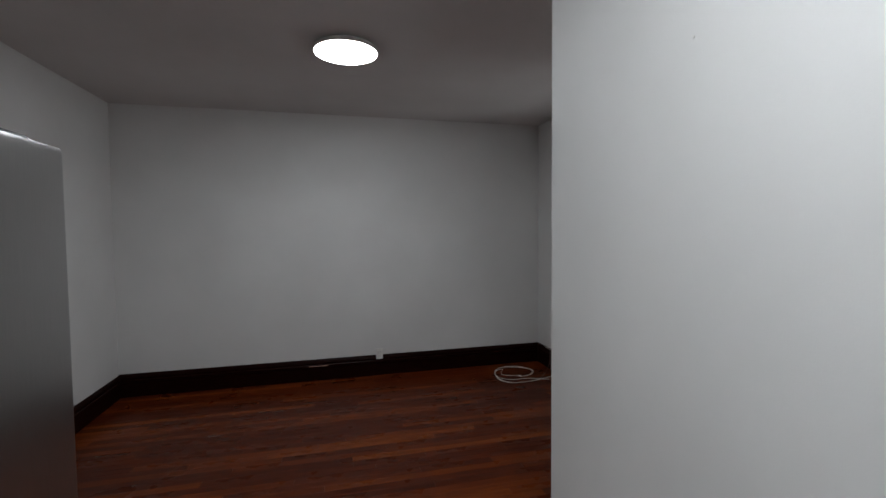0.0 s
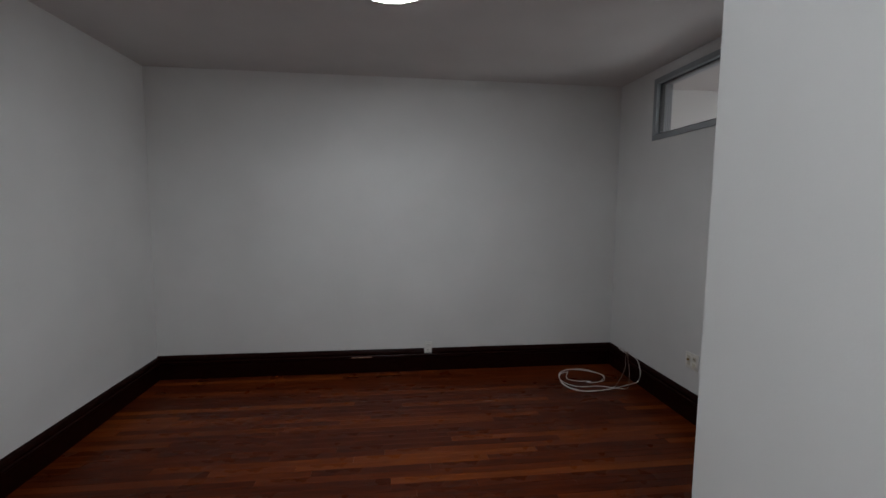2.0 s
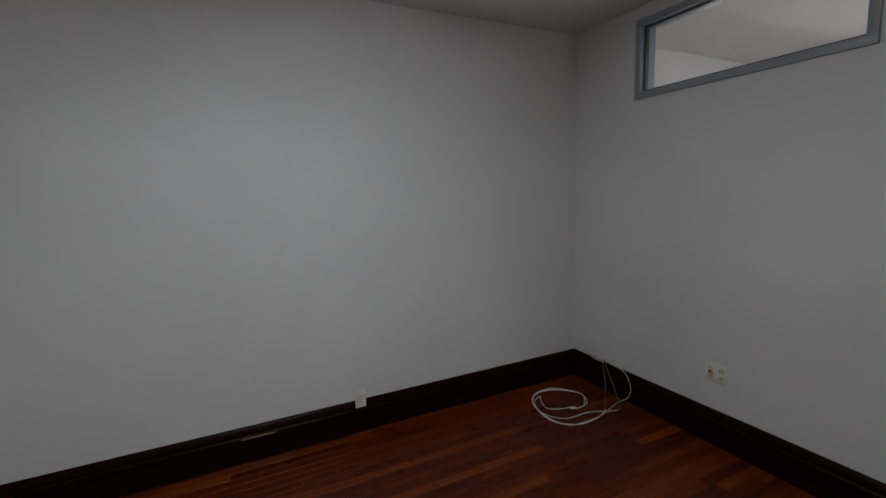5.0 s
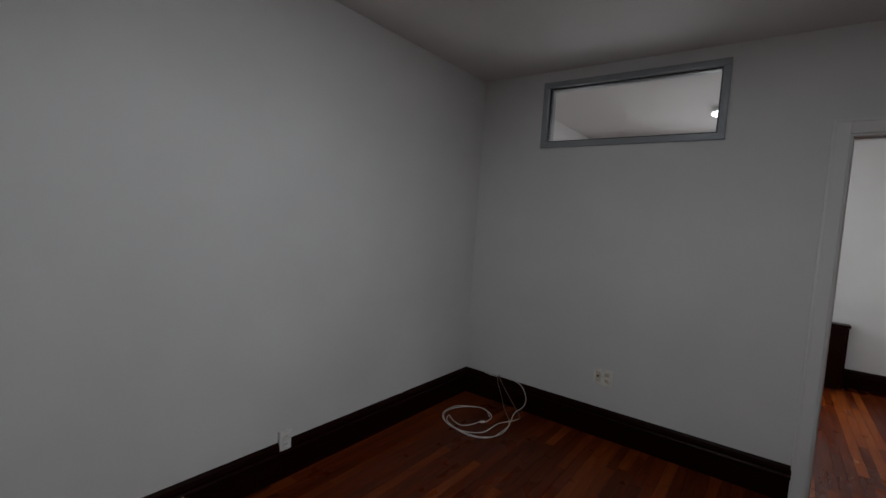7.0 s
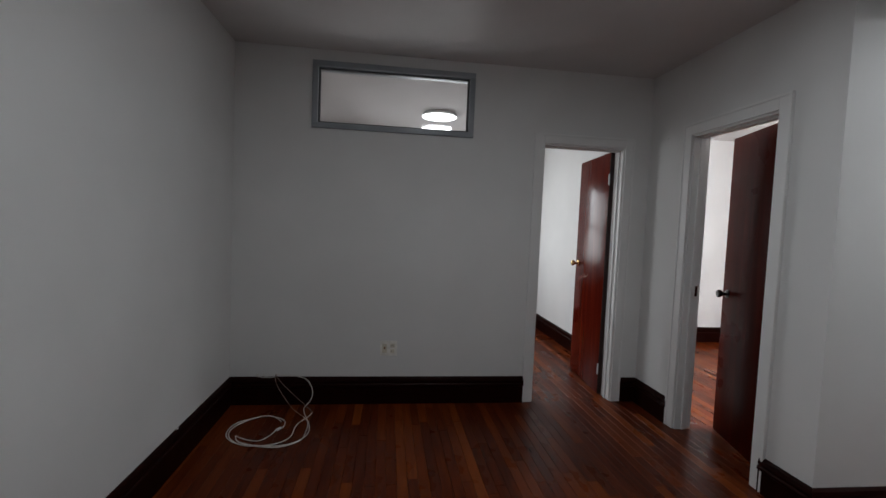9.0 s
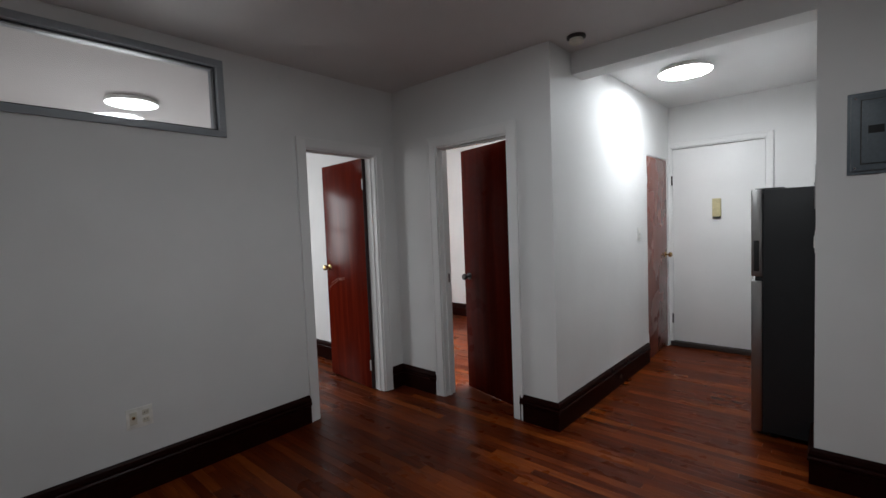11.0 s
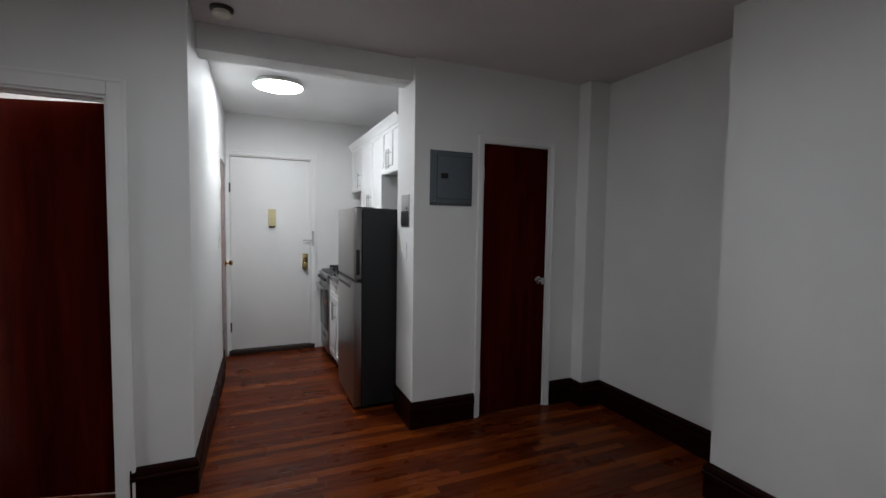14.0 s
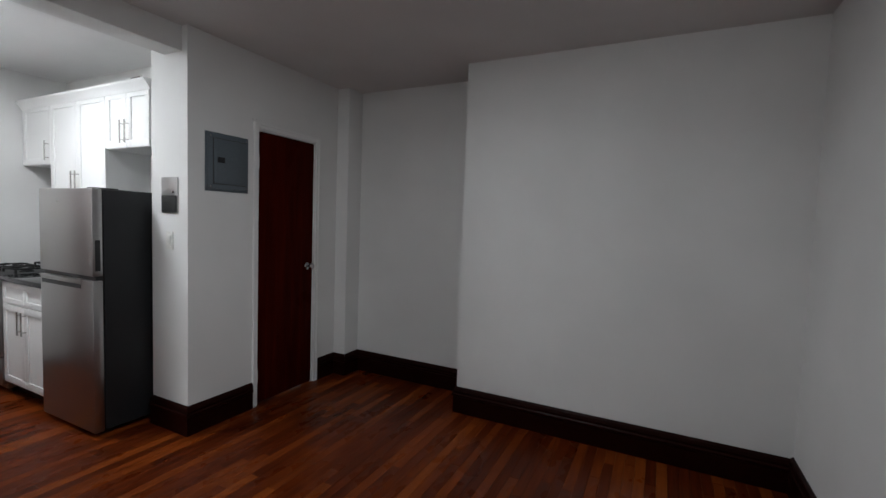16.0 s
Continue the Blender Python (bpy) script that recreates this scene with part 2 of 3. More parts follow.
CROT = math.atan2(CDIR.y, CDIR.x)
CM = Matrix.Translation(CA) @ Matrix.Rotation(CROT, 4, "Z")   # local x along the wall, local y towards the rooms behind
CLEN = (CB - CA).length

# ---- walls ----
struct("wall_north", bx(-1.75, NORTH, 0, EAST + T, NORTH + T, H), WALL, "white painted plaster wall with dark wooden baseboard")
bm = bmesh.new()
box(bm, EAST, SOUTH - T, 0, EAST + T, D1[0], H)
box(bm, EAST, D1[0], D1[2], EAST + T, D1[1], H)
box(bm, EAST, D1[1], 0, EAST + T, TR[0] + 0.03, H)
box(bm, EAST, TR[0] + 0.03, 0, EAST + T, TR[1] - 0.03, TR[2] + 0.03)
box(bm, EAST, TR[0] + 0.03, TR[3] - 0.03, EAST + T, TR[1] - 0.03, H)
box(bm, EAST, TR[1] - 0.03, 0, EAST + T, NORTH, H)
struct("wall_east", bm, WALL, "white painted wall with a doorway and a high transom window")
bm = bmesh.new()
box(bm, CA.x, SOUTH - T, 0, D2[0], SOUTH, H)
box(bm, D2[0], SOUTH - T, D2[2], D2[1], SOUTH, H)
box(bm, D2[1], SOUTH - T, 0, EAST, SOUTH, H)
struct("wall_south_1", bm, WALL, "white painted wall beside the corridor with a doorway")
bm = bmesh.new()
RD = (1.84, 2.49, 2.0)        # red door along the corridor wall: from, to, head
box(bm, 0.0, 0.0, 0, RD[0], T, H)
box(bm, RD[0], 0.0, RD[2], RD[1], T, H)
box(bm, RD[1], 0.0, 0, CLEN + 0.1, T, H)
ob = struct("wall_corridor", bm, WALL, "white painted corridor wall with a brown door")
ob.matrix_world = CM
bm = bmesh.new()
box(bm, KITCHEN_X - T, ENTRY_Y - T, 0, EN[0], ENTRY_Y, H)
box(bm, EN[0], ENTRY_Y - T, EN[2], EN[1], ENTRY_Y, H)
box(bm, EN[1], ENTRY_Y - T, 0, 1.40, ENTRY_Y, H)
struct("wall_entry", bm, WALL, "white painted wall around the entry door")
struct("wall_kitchen", bx(KITCHEN_X - T, ENTRY_Y, 0, KITCHEN_X, 1.24, H), WALL, "white painted wall behind the kitchen units")
bm = bmesh.new()
box(bm, KITCHEN_X - T, 1.24, 0, PASS_X, PANEL_Y, H)
box(bm, CL[1], PANEL_Y - T, 0, KITCHEN_X - T, PANEL_Y, H)
box(bm, CL[0], PANEL_Y - T, CL[2], CL[1], PANEL_Y, H)
box(bm, NICHE_X - T, PANEL_Y - T, 0, CL[0], PANEL_Y, H)
struct("wall_south_2", bm, WALL, "white painted wall with closet door and breaker panel")
struct("wall_closet_back", bx(NICHE_X - T, 0.75, 0, KITCHEN_X - T, 0.8, H), WALL, "plain wall closing the closet")
struct("wall_west_niche", bx(NICHE_X - T, PANEL_Y, 0, NICHE_X, BREAST_Y, H), WALL, "white painted wall of the recessed niche")
struct("wall_west_breast", bx(NICHE_X - T, BREAST_Y, 0, BREAST_X, NORTH, H), WALL, "white painted wall standing forward of the niche")
struct("column", bx(NICHE_X, PANEL_Y, 0, -1.408, 1.735, H, bevel=0.006), WALL, "white boxed-in corner pipe column", "column")
struct("beam", bx(PASS_X, 1.38, 2.405, CA.x - 0.01, 1.556, H, bevel=0.004), WALL, "white painted beam across the corridor opening", "beam")

# rooms behind the doors
bm = bmesh.new()
x0, x1, y0, y1 = EROOM
box(bm, x0, SOUTH - T, 0, x1 + T, y0, H)
EW = (2.62, 3.72, 0.88, 2.15)   # east window: y, y, z, z
box(bm, x1, y0, 0, x1 + T, EW[0], H)
box(bm, x1, EW[0], 0, x1 + T, EW[1], EW[2])
box(bm, x1, EW[0], EW[3], x1 + T, EW[1], H)
box(bm, x1, EW[1], 0, x1 + T, y1, H)
box(bm, x0, y1, 0, 3.85, y1 + T, H)
box(bm, 4.85, y1, 0, x1 + T, y1 + T, H)
box(bm, 3.85, y1, 0, 4.85, y1 + T, 0.82)
box(bm, 3.85, y1, 2.18, 4.85, y1 + T, H)
struct("wall_east_room", bm, WALL, "white painted walls of the daylit east room")
bm = bmesh.new()
x0, x1, y0, y1 = SROOM
box(bm, 1.40, y0 - T, 0, 1.45, y0, H)
box(bm, 1.95, y0 - T, 0, x1 + T, y0, H)
box(bm, 1.45, y0 - T, 0, 1.95, y0, 0.75)
box(bm, 1.45, y0 - T, 2.15, 1.95, y0, H)
box(bm, x1, y0, 0, x1 + T, y1, H)
box(bm, EAST, y1 - T, 0, x1 + T, y1, H)
struct("wall_south_room", bm, WALL, "white painted walls of the bright south room")
bm = bmesh.new()
box(bm, -1.9, 1.47, H, 6.1, 5.2, H + 0.1)
box(bm, CA.x + 0.06, -1.2, H, 6.1, 1.47, H + 0.1)
struct("ceiling", bm, CEIL, "matt white painted ceiling, greyed for its dim light", "ceiling")
struct("ceiling_kitchen", bx(-1.9, -1.2, H, CA.x + 0.06, 1.47, H + 0.1), CEIL_LIT, "white kitchen ceiling, its lamplight put into a brighter paint", "ceiling")


# ---- baseboards ----
PROFILE = [(0.019, 0.0), (0.019, 0.120), (0.027, 0.126), (0.027, 0.138), (0.020, 0.146), (0.023, 0.160), (0.017, 0.178), (0.006, 0.190), (0.0, 0.190), (0.0, 0.0)]


def baseboard(a, b, n, start=0.0, end=0.0, tall=1.0):
    a, b, n = Vector((*a, 0)), Vector((*b, 0)), Vector((*n, 0))
    d = (b - a).normalized()
    bm = bmesh.new()
    ends = []
    for p, s, k in ((a, start, -1), (b, end, 1)):
        ends.append([bm.verts.new(p + n * (depth + 0.0005) + d * (k * s * depth / 0.019) + Vector((0, 0, z * tall))) for depth, z in PROFILE])
    for i in range(len(PROFILE)):
        j = (i + 1) % len(PROFILE)
        bm.faces.new((ends[0][i], ends[0][j], ends[1][j], ends[1][i]))
    bm.faces.new(ends[0])
    bm.faces.new(ends[1][::-1])
    return struct("baseboard", bm, BASE, "tall dark brown moulded wooden baseboard", "baseboard")


o = 0.019
baseboard((BREAST_X, NORTH), (EAST, NORTH), (0, -1), tall=1.07)
baseboard((EAST, NORTH), (EAST, D1[1] + 0.066), (-1, 0), tall=1.07)
baseboard((EAST, D1[0] - 0.066), (EAST, SOUTH), (-1, 0))
baseboard((EAST, SOUTH), (D2[1] + 0.066, SOUTH), (0, 1))
baseboard((D2[0] - 0.05, SOUTH), (CA.x, SOUTH), (0, 1), 0, o)
cn = Vector((CDIR.y, -CDIR.x, 0)) if CDIR.y > 0 else Vector((-CDIR.y, CDIR.x, 0))
cn = cn if cn.x < 0 else -cn
e = CA + CDIR * (RD[0] - 0.03)
baseboard((CA.x, CA.y), (e.x, e.y), (cn.x, cn.y), o, 0)
baseboard((PASS_X, 1.24), (PASS_X, PANEL_Y), (1, 0), 0, o)
baseboard((PASS_X, PANEL_Y), (CL[1] + 0.04, PANEL_Y), (0, 1), o, 0)
baseboard((CL[0] - 0.04, PANEL_Y), (-1.408, PANEL_Y), (0, 1))
baseboard((-1.408, PANEL_Y), (-1.408, 1.735), (1, 0), 0, o)
baseboard((-1.408, 1.735), (NICHE_X, 1.735), (0, 1), o, 0)
baseboard((NICHE_X, 1.735), (NICHE_X, BREAST_Y), (1, 0))
baseboard((BREAST_X, BREAST_Y), (BREAST_X, NORTH), (1, 0), o, 0, tall=1.02)
baseboard((EROOM[0], EROOM[2]), (EROOM[1], EROOM[2]), (0, 1))
baseboard((EROOM[1], EROOM[2]), (EROOM[1], EROOM[3]), (-1, 0))
baseboard((1.4, SROOM[2]), (SROOM[1], SROOM[2]), (0, 1))
baseboard((SROOM[1], SROOM[2]), (SROOM[1], SROOM[3]), (-1, 0))


# ---- door surrounds ----
def casing(name, along, a, b, head, face, side, width, depth, jamb=T, label="white painted wooden door casing"):
    """Flat casing on one wall face and the lining of the opening. along: 'x' or 'y'; side: +1/-1, the way the casing looks."""
    bm = bmesh.new()

    def put(u0, u1, v0, v1, z0, z1, bevel=0.003):
        if along == "x":
            box(bm, u0, v0, z0, u1, v1, z1, bevel)
        else:
            box(bm, v0, u0, z0, v1, u1, z1, bevel)
    f0, f1 = face + side * 0.001, face + side * depth
    put(a - width, a + 0.004, f0, f1, 0.001, head + width)
    put(b - 0.004, b + width, f0, f1, 0.001, head + width)
    put(a + 0.004, b - 0.004, f0, f1, head - 0.004, head + width)
    lip = 0.016
    put(a - width, a - width + lip, f1, f1 + side * 0.006, 0.001, head + width)
    put(b + width - lip, b + width, f1, f1 + side * 0.006, 0.001, head + width)
    put(a - width + lip, b + width - lip, f1, f1 + side * 0.006, head + width - lip, head + width)
    g0, g1 = face - side * 0.001, face - side * jamb
    put(a + 0.001, a + 0.016, g0, g1, 0.001, head - 0.001)
    put(b - 0.016, b - 0.001, g0, g1, 0.001, head - 0.001)
    put(a + 0.016, b - 0.016, g0, g1, head - 0.016, head - 0.001)
    m0, m1 = face - side * 0.045, face - side * 0.075
    put(a + 0.016, a + 0.026, m0, m1, 0.001, head - 0.016)
    put(b - 0.026, b - 0.016, m0, m1, 0.001, head - 0.016)
    put(a + 0.026, b - 0.026, m0, m1, head - 0.026, head - 0.016)
    return struct(name, bm, TRIM, label, "door casing")


casing("trim_door_1", "y", D1[0], D1[1], D1[2], EAST, -1, 0.070, 0.014)
casing("trim_door_2", "x", D2[0], D2[1], D2[2], SOUTH, 1, 0.074, 0.014)
casing("trim_closet", "x", CL[0], CL[1], CL[2], PANEL_Y, 1, 0.038, 0.012)
casing("trim_entry", "x", EN[0], EN[1], EN[2], ENTRY_Y, 1, 0.045, 0.014)


# ---- doors ----
def knob(parent, x, y, z, d, mat, label):
    """A door knob whose axis runs along d, with rose, neck and grip."""
    d = Vector(d)
    m = Matrix.Translation((x, y, z)) @ d.to_track_quat("Z", "Y").to_matrix().to_4x4()
    bm = bmesh.new()
    turned(bm, [(0.0, 0), (0.028, 0), (0.030, 0.004), (0.024, 0.009), (0.011, 0.012), (0.010, 0.030), (0.018, 0.036), (0.026, 0.046), (0.027, 0.056), (0.020, 0.066), (0.0, 0.068)], m, 24)
    return part("door_knob", bm, mat, parent, label)


def leaf(name, m, width, height, label, mat_knob, knob_z, knob_label, thick=0.036, hinges=True, face=None):
    """A flush door hung at m: x from hinge to lock edge, y through it (0 .. -thick)."""
    d = thing(name, label, "door", m, kind="structure")
    part("panel", bx(0, -thick, 0.012, width, 0, height, bevel=0.002), face or DOORWOOD, d)
    part("hinge_edge", bx(-0.002, -thick + 0.001, 0.014, 0.0004, -0.001, height - 0.002), DOOREDGE, d)
    knob(d, width - 0.062, 0.0, knob_z, (0, 1, 0), mat_knob, knob_label)
    knob(d, width - 0.062, -thick, knob_z, (0, -1, 0), mat_knob, knob_label)
    part("latch_plate", bx(width - 0.0005, -thick + 0.006, knob_z - 0.03, width + 0.0015, -0.006, knob_z + 0.03), mat_knob, d)
    if hinges:
        for z in (0.22, height - 0.22):
            bm = bmesh.new()
            tube(bm, [(-0.004, 0.004, z - 0.045), (-0.004, 0.004, z + 0.045)], 0.006, 10)
            part("hinge", bm, TRIM, d, "white painted hinge")
    return d


d1 = leaf("door_1", pose(2.902, 2.112, 0, 0, 0, -4.9), 0.670, 1.995, "open glossy mahogany door with brass knob and scratches", BRASS, 1.045, "worn brass knob")
bm = bmesh.new()
for k, (x0, z0, x1, z1, bow) in enumerate([(0.66, 0.83, 0.34, 0.965, 0.02), (0.61, 0.89, 0.43, 0.955, 0.006), (0.45, 0.935, 0.36, 0.945, -0.004)]):
    tube(bm, [(x0 + (x1 - x0) * s, 0.0006, z0 + (z1 - z0) * s + bow * math.sin(math.pi * s)) for s in [i / 8 for i in range(9)]], 0.0013, 5)
part("scratch", bm, SCRATCH, d1, "pale curved scratch marks")
d2 = leaf("door_2", pose(1.633, 1.733, 0, 0, 0, -14.3), 0.642, 2.013, "half-open satin mahogany door, shade darkened into its veneer, with dull metal knob", PEWTER, 0.968, "dull metal knob", face=DOORSHADED)
part("strike_plate", bx(D2[1] - 0.0165, 1.755, 0.935, D2[1] - 0.0185, 1.785, 1.005), CHROME, thing("strike_plate_mount", "metal strike plate on the white door jamb", "strike plate", kind="structure"))
d3 = leaf("door_3", pose(CL[1] - 0.018, PANEL_Y - 0.008, 0, 0, 0, 180) @ Matrix.Diagonal((1, -1, 1, 1)), CL[1] - CL[0] - 0.036, 2.024, "closed satin mahogany closet door, shade darkened into its veneer, with metal knob", CHROME, 1.01, "round chrome knob", face=DOORSHADED)
d4 = leaf("door_4", CM @ pose(RD[0] + 0.006, 0.006, 0) @ Matrix.Diagonal((1, -1, 1, 1)), RD[1] - RD[0] - 0.012, 1.99, "closed corridor door, lamp sheen put into its reddish brown, with brass knob", BRASS, 1.0, "brass knob", face=DOORLIT)

d5 = thing("door_5", "closed white painted steel entry door with brass lock", "door", pose(0, 0, 0), kind="structure")
part("panel", bx(EN[0] + 0.018, ENTRY_Y - 0.05, 0.056, EN[1] - 0.018, ENTRY_Y - 0.006, EN[2] - 0.024, bevel=0.003), TRIM, d5)
part("lock_plate", bx(0.407, ENTRY_Y - 0.006, 0.90, 0.467, ENTRY_Y - 0.001, 1.075, bevel=0.002), BRASS, d5, "brass lock plate")
knob(d5, 0.437, ENTRY_Y - 0.001, 0.945, (0, 1, 0), BRASS, "round brass knob")
bm = bmesh.new()
turned(bm, [(0.0, 0), (0.017, 0), (0.017, 0.008), (0.012, 0.011), (0, 0.011)], pose(0.437, ENTRY_Y - 0.001, 1.035, -90))
part("lock_cylinder", bm, BRASS, d5, "brass lock cylinder")
bm = bmesh.new()
box(bm, 0.348, ENTRY_Y + 0.020, 1.16, 0.364, ENTRY_Y + 0.032, 1.32, bevel=0.002)
box(bm, 0.364, ENTRY_Y + 0.022, 1.215, 0.463, ENTRY_Y + 0.030, 1.235, bevel=0.003)
box(bm, 0.344, ENTRY_Y + 0.018, 1.30, 0.368, ENTRY_Y + 0.036, 1.33, bevel=0.003)
part("swing_latch", bm, LATCH, d5, "light grey swing bar latch")
for z in (0.30, 1.78):
    bm = bmesh.new()
    tube(bm, [(EN[1] - 0.012, ENTRY_Y + 0.004, z - 0.05), (EN[1] - 0.012, ENTRY_Y + 0.004, z + 0.05)], 0.008, 10)
    part("hinge", bm, SADDLE, d5, "dark door hinge")
part("threshold", bx(EN[0] - 0.03, ENTRY_Y - 0.10, 0.001, EN[1] + 0.01, ENTRY_Y + 0.03, 0.050, bevel=0.008), SADDLE, d5, "dark door saddle")
ch = thing("door_chime", "yellowed plastic door chime box on the entry door", "door chime", pose(0.781, ENTRY_Y - 0.006, 1.37))
part("body", bx(-0.038, 0, 0.012, 0.038, 0.03, 0.195, bevel=0.005), CREAM, ch)
part("button", bx(-0.034, 0.001, 0, 0.034, 0.026, 0.0118, bevel=0.002), BLACK, ch, "dark lower grille")

# ---- transom window ----
tw = thing("window_1", "high interior transom window in grey painted frame", "window", kind="structure")
y0, y1, z0, z1 = TR
f = 0.040
bm = bmesh.new()
X0, X1 = EAST - 0.016, EAST - 0.001
for (a, b, c, d) in ((y0, y1, z0, z0 + f), (y0, y1, z1 - f, z1), (y0, y0 + f, z0 + f, z1 - f), (y1 - f, y1, z0 + f, z1 - f)):
    box(bm, X0, a, c, X1, b, d, bevel=0.003)
part("frame", bm, TRANSOM, tw)
bm = bmesh.new()
g = 0.031
for (a, b, c, d) in ((y0 + g, y1 - g, z0 + g, z0 + f), (y0 + g, y1 - g, z1 - f, z1 - g), (y0 + g, y0 + f, z0 + f, z1 - f), (y1 - f, y1 - g, z0 + f, z1 - f)):
    box(bm, EAST, a, c, EAST + T - 0.002, b, d)
part("lining", bm, TRANSOM, tw, "grey painted lining of the opening")
bm = bmesh.new()
s = 0.012
for (a, b, c, d) in ((y0 + f, y1 - f, z0 + f, z0 + f + s), (y0 + f, y1 - f, z1 - f - s, z1 - f), (y0 + f, y0 + f + s, z0 + f + s, z1 - f - s), (y1 - f - s, y1 - f, z0 + f + s, z1 - f - s)):
    box(bm, EAST + 0.016, a, c, EAST + 0.05, b, d, bevel=0.003)
part("sash", bm, SASH_SHADE, tw, "inner sash, its shadow painted as dark grey")
pane = part("pane", bx(EAST + 0.008, y0 + f - 0.004, z0 + f - 0.004, EAST + 0.013, y1 - f + 0.004, z1 - f + 0.004), GLASS, tw, "clear glass pane", False)
pane.visible_shadow = False


# ---- sash windows of the side rooms ----
def sash_window(name, m, w, h, label):
    win = thing(name, label, "window", m, kind="structure")
    bm = bmesh.new()
    for (a, b, c, d) in ((0, w, 0, 0.05), (0, w, h - 0.05, h), (0, 0.05, 0.05, h - 0.05), (w - 0.05, w, 0.05, h - 0.05)):
        box(bm, a, 0.01, c, b, 0.06, d, bevel=0.004)
    part("frame", bm, TRIM, win)
    part("meeting_rail", bx(0.05, 0.015, h / 2 - 0.025, w - 0.05, 0.055, h / 2 + 0.025, bevel=0.004), TRIM, win)
    return win


sash_window("window_2", pose(3.85, 4.967, 0.82), 1.0, 1.36, "white double-hung window of the east room")
ew = sash_window("window_4", pose(5.685, EW[1], EW[2], 0, 0, -90), EW[1] - EW[0], EW[3] - EW[2], "white double-hung window with dark wooden sill")
part("sill", bx(-0.12, -0.075, -0.030, EW[1] - EW[0] + 0.12, 0.008, -0.001, bevel=0.006), BASE, ew, "dark wooden window sill")
rc = thing("radiator_cover", "dark wooden radiator cover below the east window", "radiator cover", pose(5.66, 2.33, 0))
part("front_panel", bx(-0.14, 0.02, 0.06, -0.12, 1.62, 0.62, bevel=0.003), BASE, rc)
for y in (0.0, 1.62):
    part("side_panel", bx(-0.14, y, 0.001, 0.0, y + 0.02, 0.62, bevel=0.003), BASE, rc)
part("top", bx(-0.155, -0.012, 0.621, 0.0, 1.652, 0.645, bevel=0.006), BASE, rc)
part("plinth", bx(-0.135, 0.021, 0.001, -0.118, 1.619, 0.06), BASE, rc)
sash_window("window_3", pose(1.95, -0.725, 0.75, 0, 0, 180), 0.50, 1.40, "white double-hung window of the south room")


# ---- ceiling lamps ----
def ceiling_lamp(x, y, glow, r=0.188):
    lamp = thing("ceiling_light", "round flat white flush ceiling light, switched on", "ceiling light", pose(x, y, H), "round ceiling lights")
    bm = bmesh.new()
    turned(bm, [(0, -0.001), (r * 0.90, -0.001), (r * 0.90, -0.012), (r - 0.002, -0.014), (r + 0.001, -0.017), (r + 0.001, -0.036), (r - 0.002, -0.038), (r - 0.003, -0.034), (0, -0.034)], Matrix(), 64)
    part("housing", bm, PLASTIC, lamp, "white plastic rim")
    bm = bmesh.new()
    turned(bm, [(0, -0.0345), (r - 0.0035, -0.0345), (r - 0.004, -0.038), (r - 0.008, -0.0405), (r - 0.016, -0.043), (0, -0.045)], Matrix(), 64)
    part("diffuser", bm, glow, lamp, "glowing white diffuser")
    return lamp


ceiling_lamp(0.700, 3.330, GLOW)
ceiling_lamp(0.778, 0.590, GLOW_KITCHEN)
ceiling_lamp(4.33, 3.36, GLOW_EAST)

sd = thing("smoke_detector", "round off-white smoke detector on the ceiling", "smoke detector", pose(1.125, 1.79, H))
bm = bmesh.new()
turned(bm, [(0, -0.001), (0.058, -0.001), (0.058, -0.014), (0.052, -0.018), (0, -0.018)], Matrix(), 32)
part("base", bm, SADDLE, sd, "dark mounting ring")
bm = bmesh.new()
turned(bm, [(0, -0.018), (0.040, -0.018), (0.040, -0.026), (0.046, -0.028), (0.046, -0.040), (0.034, -0.048), (0, -0.048)], Matrix(), 32)
part("cover", bm, IVORY, sd, "slotted off-white cover")

# ---- breaker panel ----
bp_ = thing("breaker_panel", "grey metal electrical breaker panel on white wall", "breaker panel", pose(-0.462, PANEL_Y, 1.568))
w, h = 0.326, 0.380
part("flange", bx(0, 0.001, 0, w, 0.007, h, bevel=0.002), PANELGREY, bp_, "flat grey outer flange")
part("cover", bx(0.012, 0.0071, 0.016, w - 0.012, 0.018, h - 0.012, bevel=0.009), PANELGREY, bp_)
part("door_gap", bx(0.031, 0.0182, 0.046, w - 0.046, 0.0186, h - 0.036), SLOT, bp_)
door = part("door", bx(0.035, 0.0188, 0.05, w - 0.05, 0.026, h - 0.04, bevel=0.003), PANELGREY, bp_)
part("latch", bx(w - 0.126, 0.0276, 0.186, w - 0.072, 0.0305, 0.222, bevel=0.002), IRON, door, "black latch recess")
part("embossed_frame", bx(0.055, 0.0262, 0.07, w - 0.07, 0.0275, h - 0.06, bevel=0.001), PANELGREY, door)
for x, z in ((0.028, 0.03), (w - 0.028, 0.03), (0.028, h - 0.026), (w - 0.028, h - 0.026)):
    bm = bmesh.new()
    turned(bm, [(0, 0), (0.006, 0), (0.005, 0.003), (0, 0.0035)], pose(x, 0.018, z, -90), 12)
    part("screw", bm, CHROME, bp_)

# ---- intercom, switches, outlets ----
ic = thing("intercom", "brushed steel intercom plate with dark lower half", "intercom", pose(PASS_X, 1.352, 1.414))
part("plate", bx(0.001, 0, 0, 0.006, 0.165, 0.228, bevel=0.001), STEEL, ic)
part("speaker_grille", bx(0.0062, 0.008, 0.008, 0.012, 0.157, 0.112, bevel=0.002), BLACK, ic, "dark speaker grille")
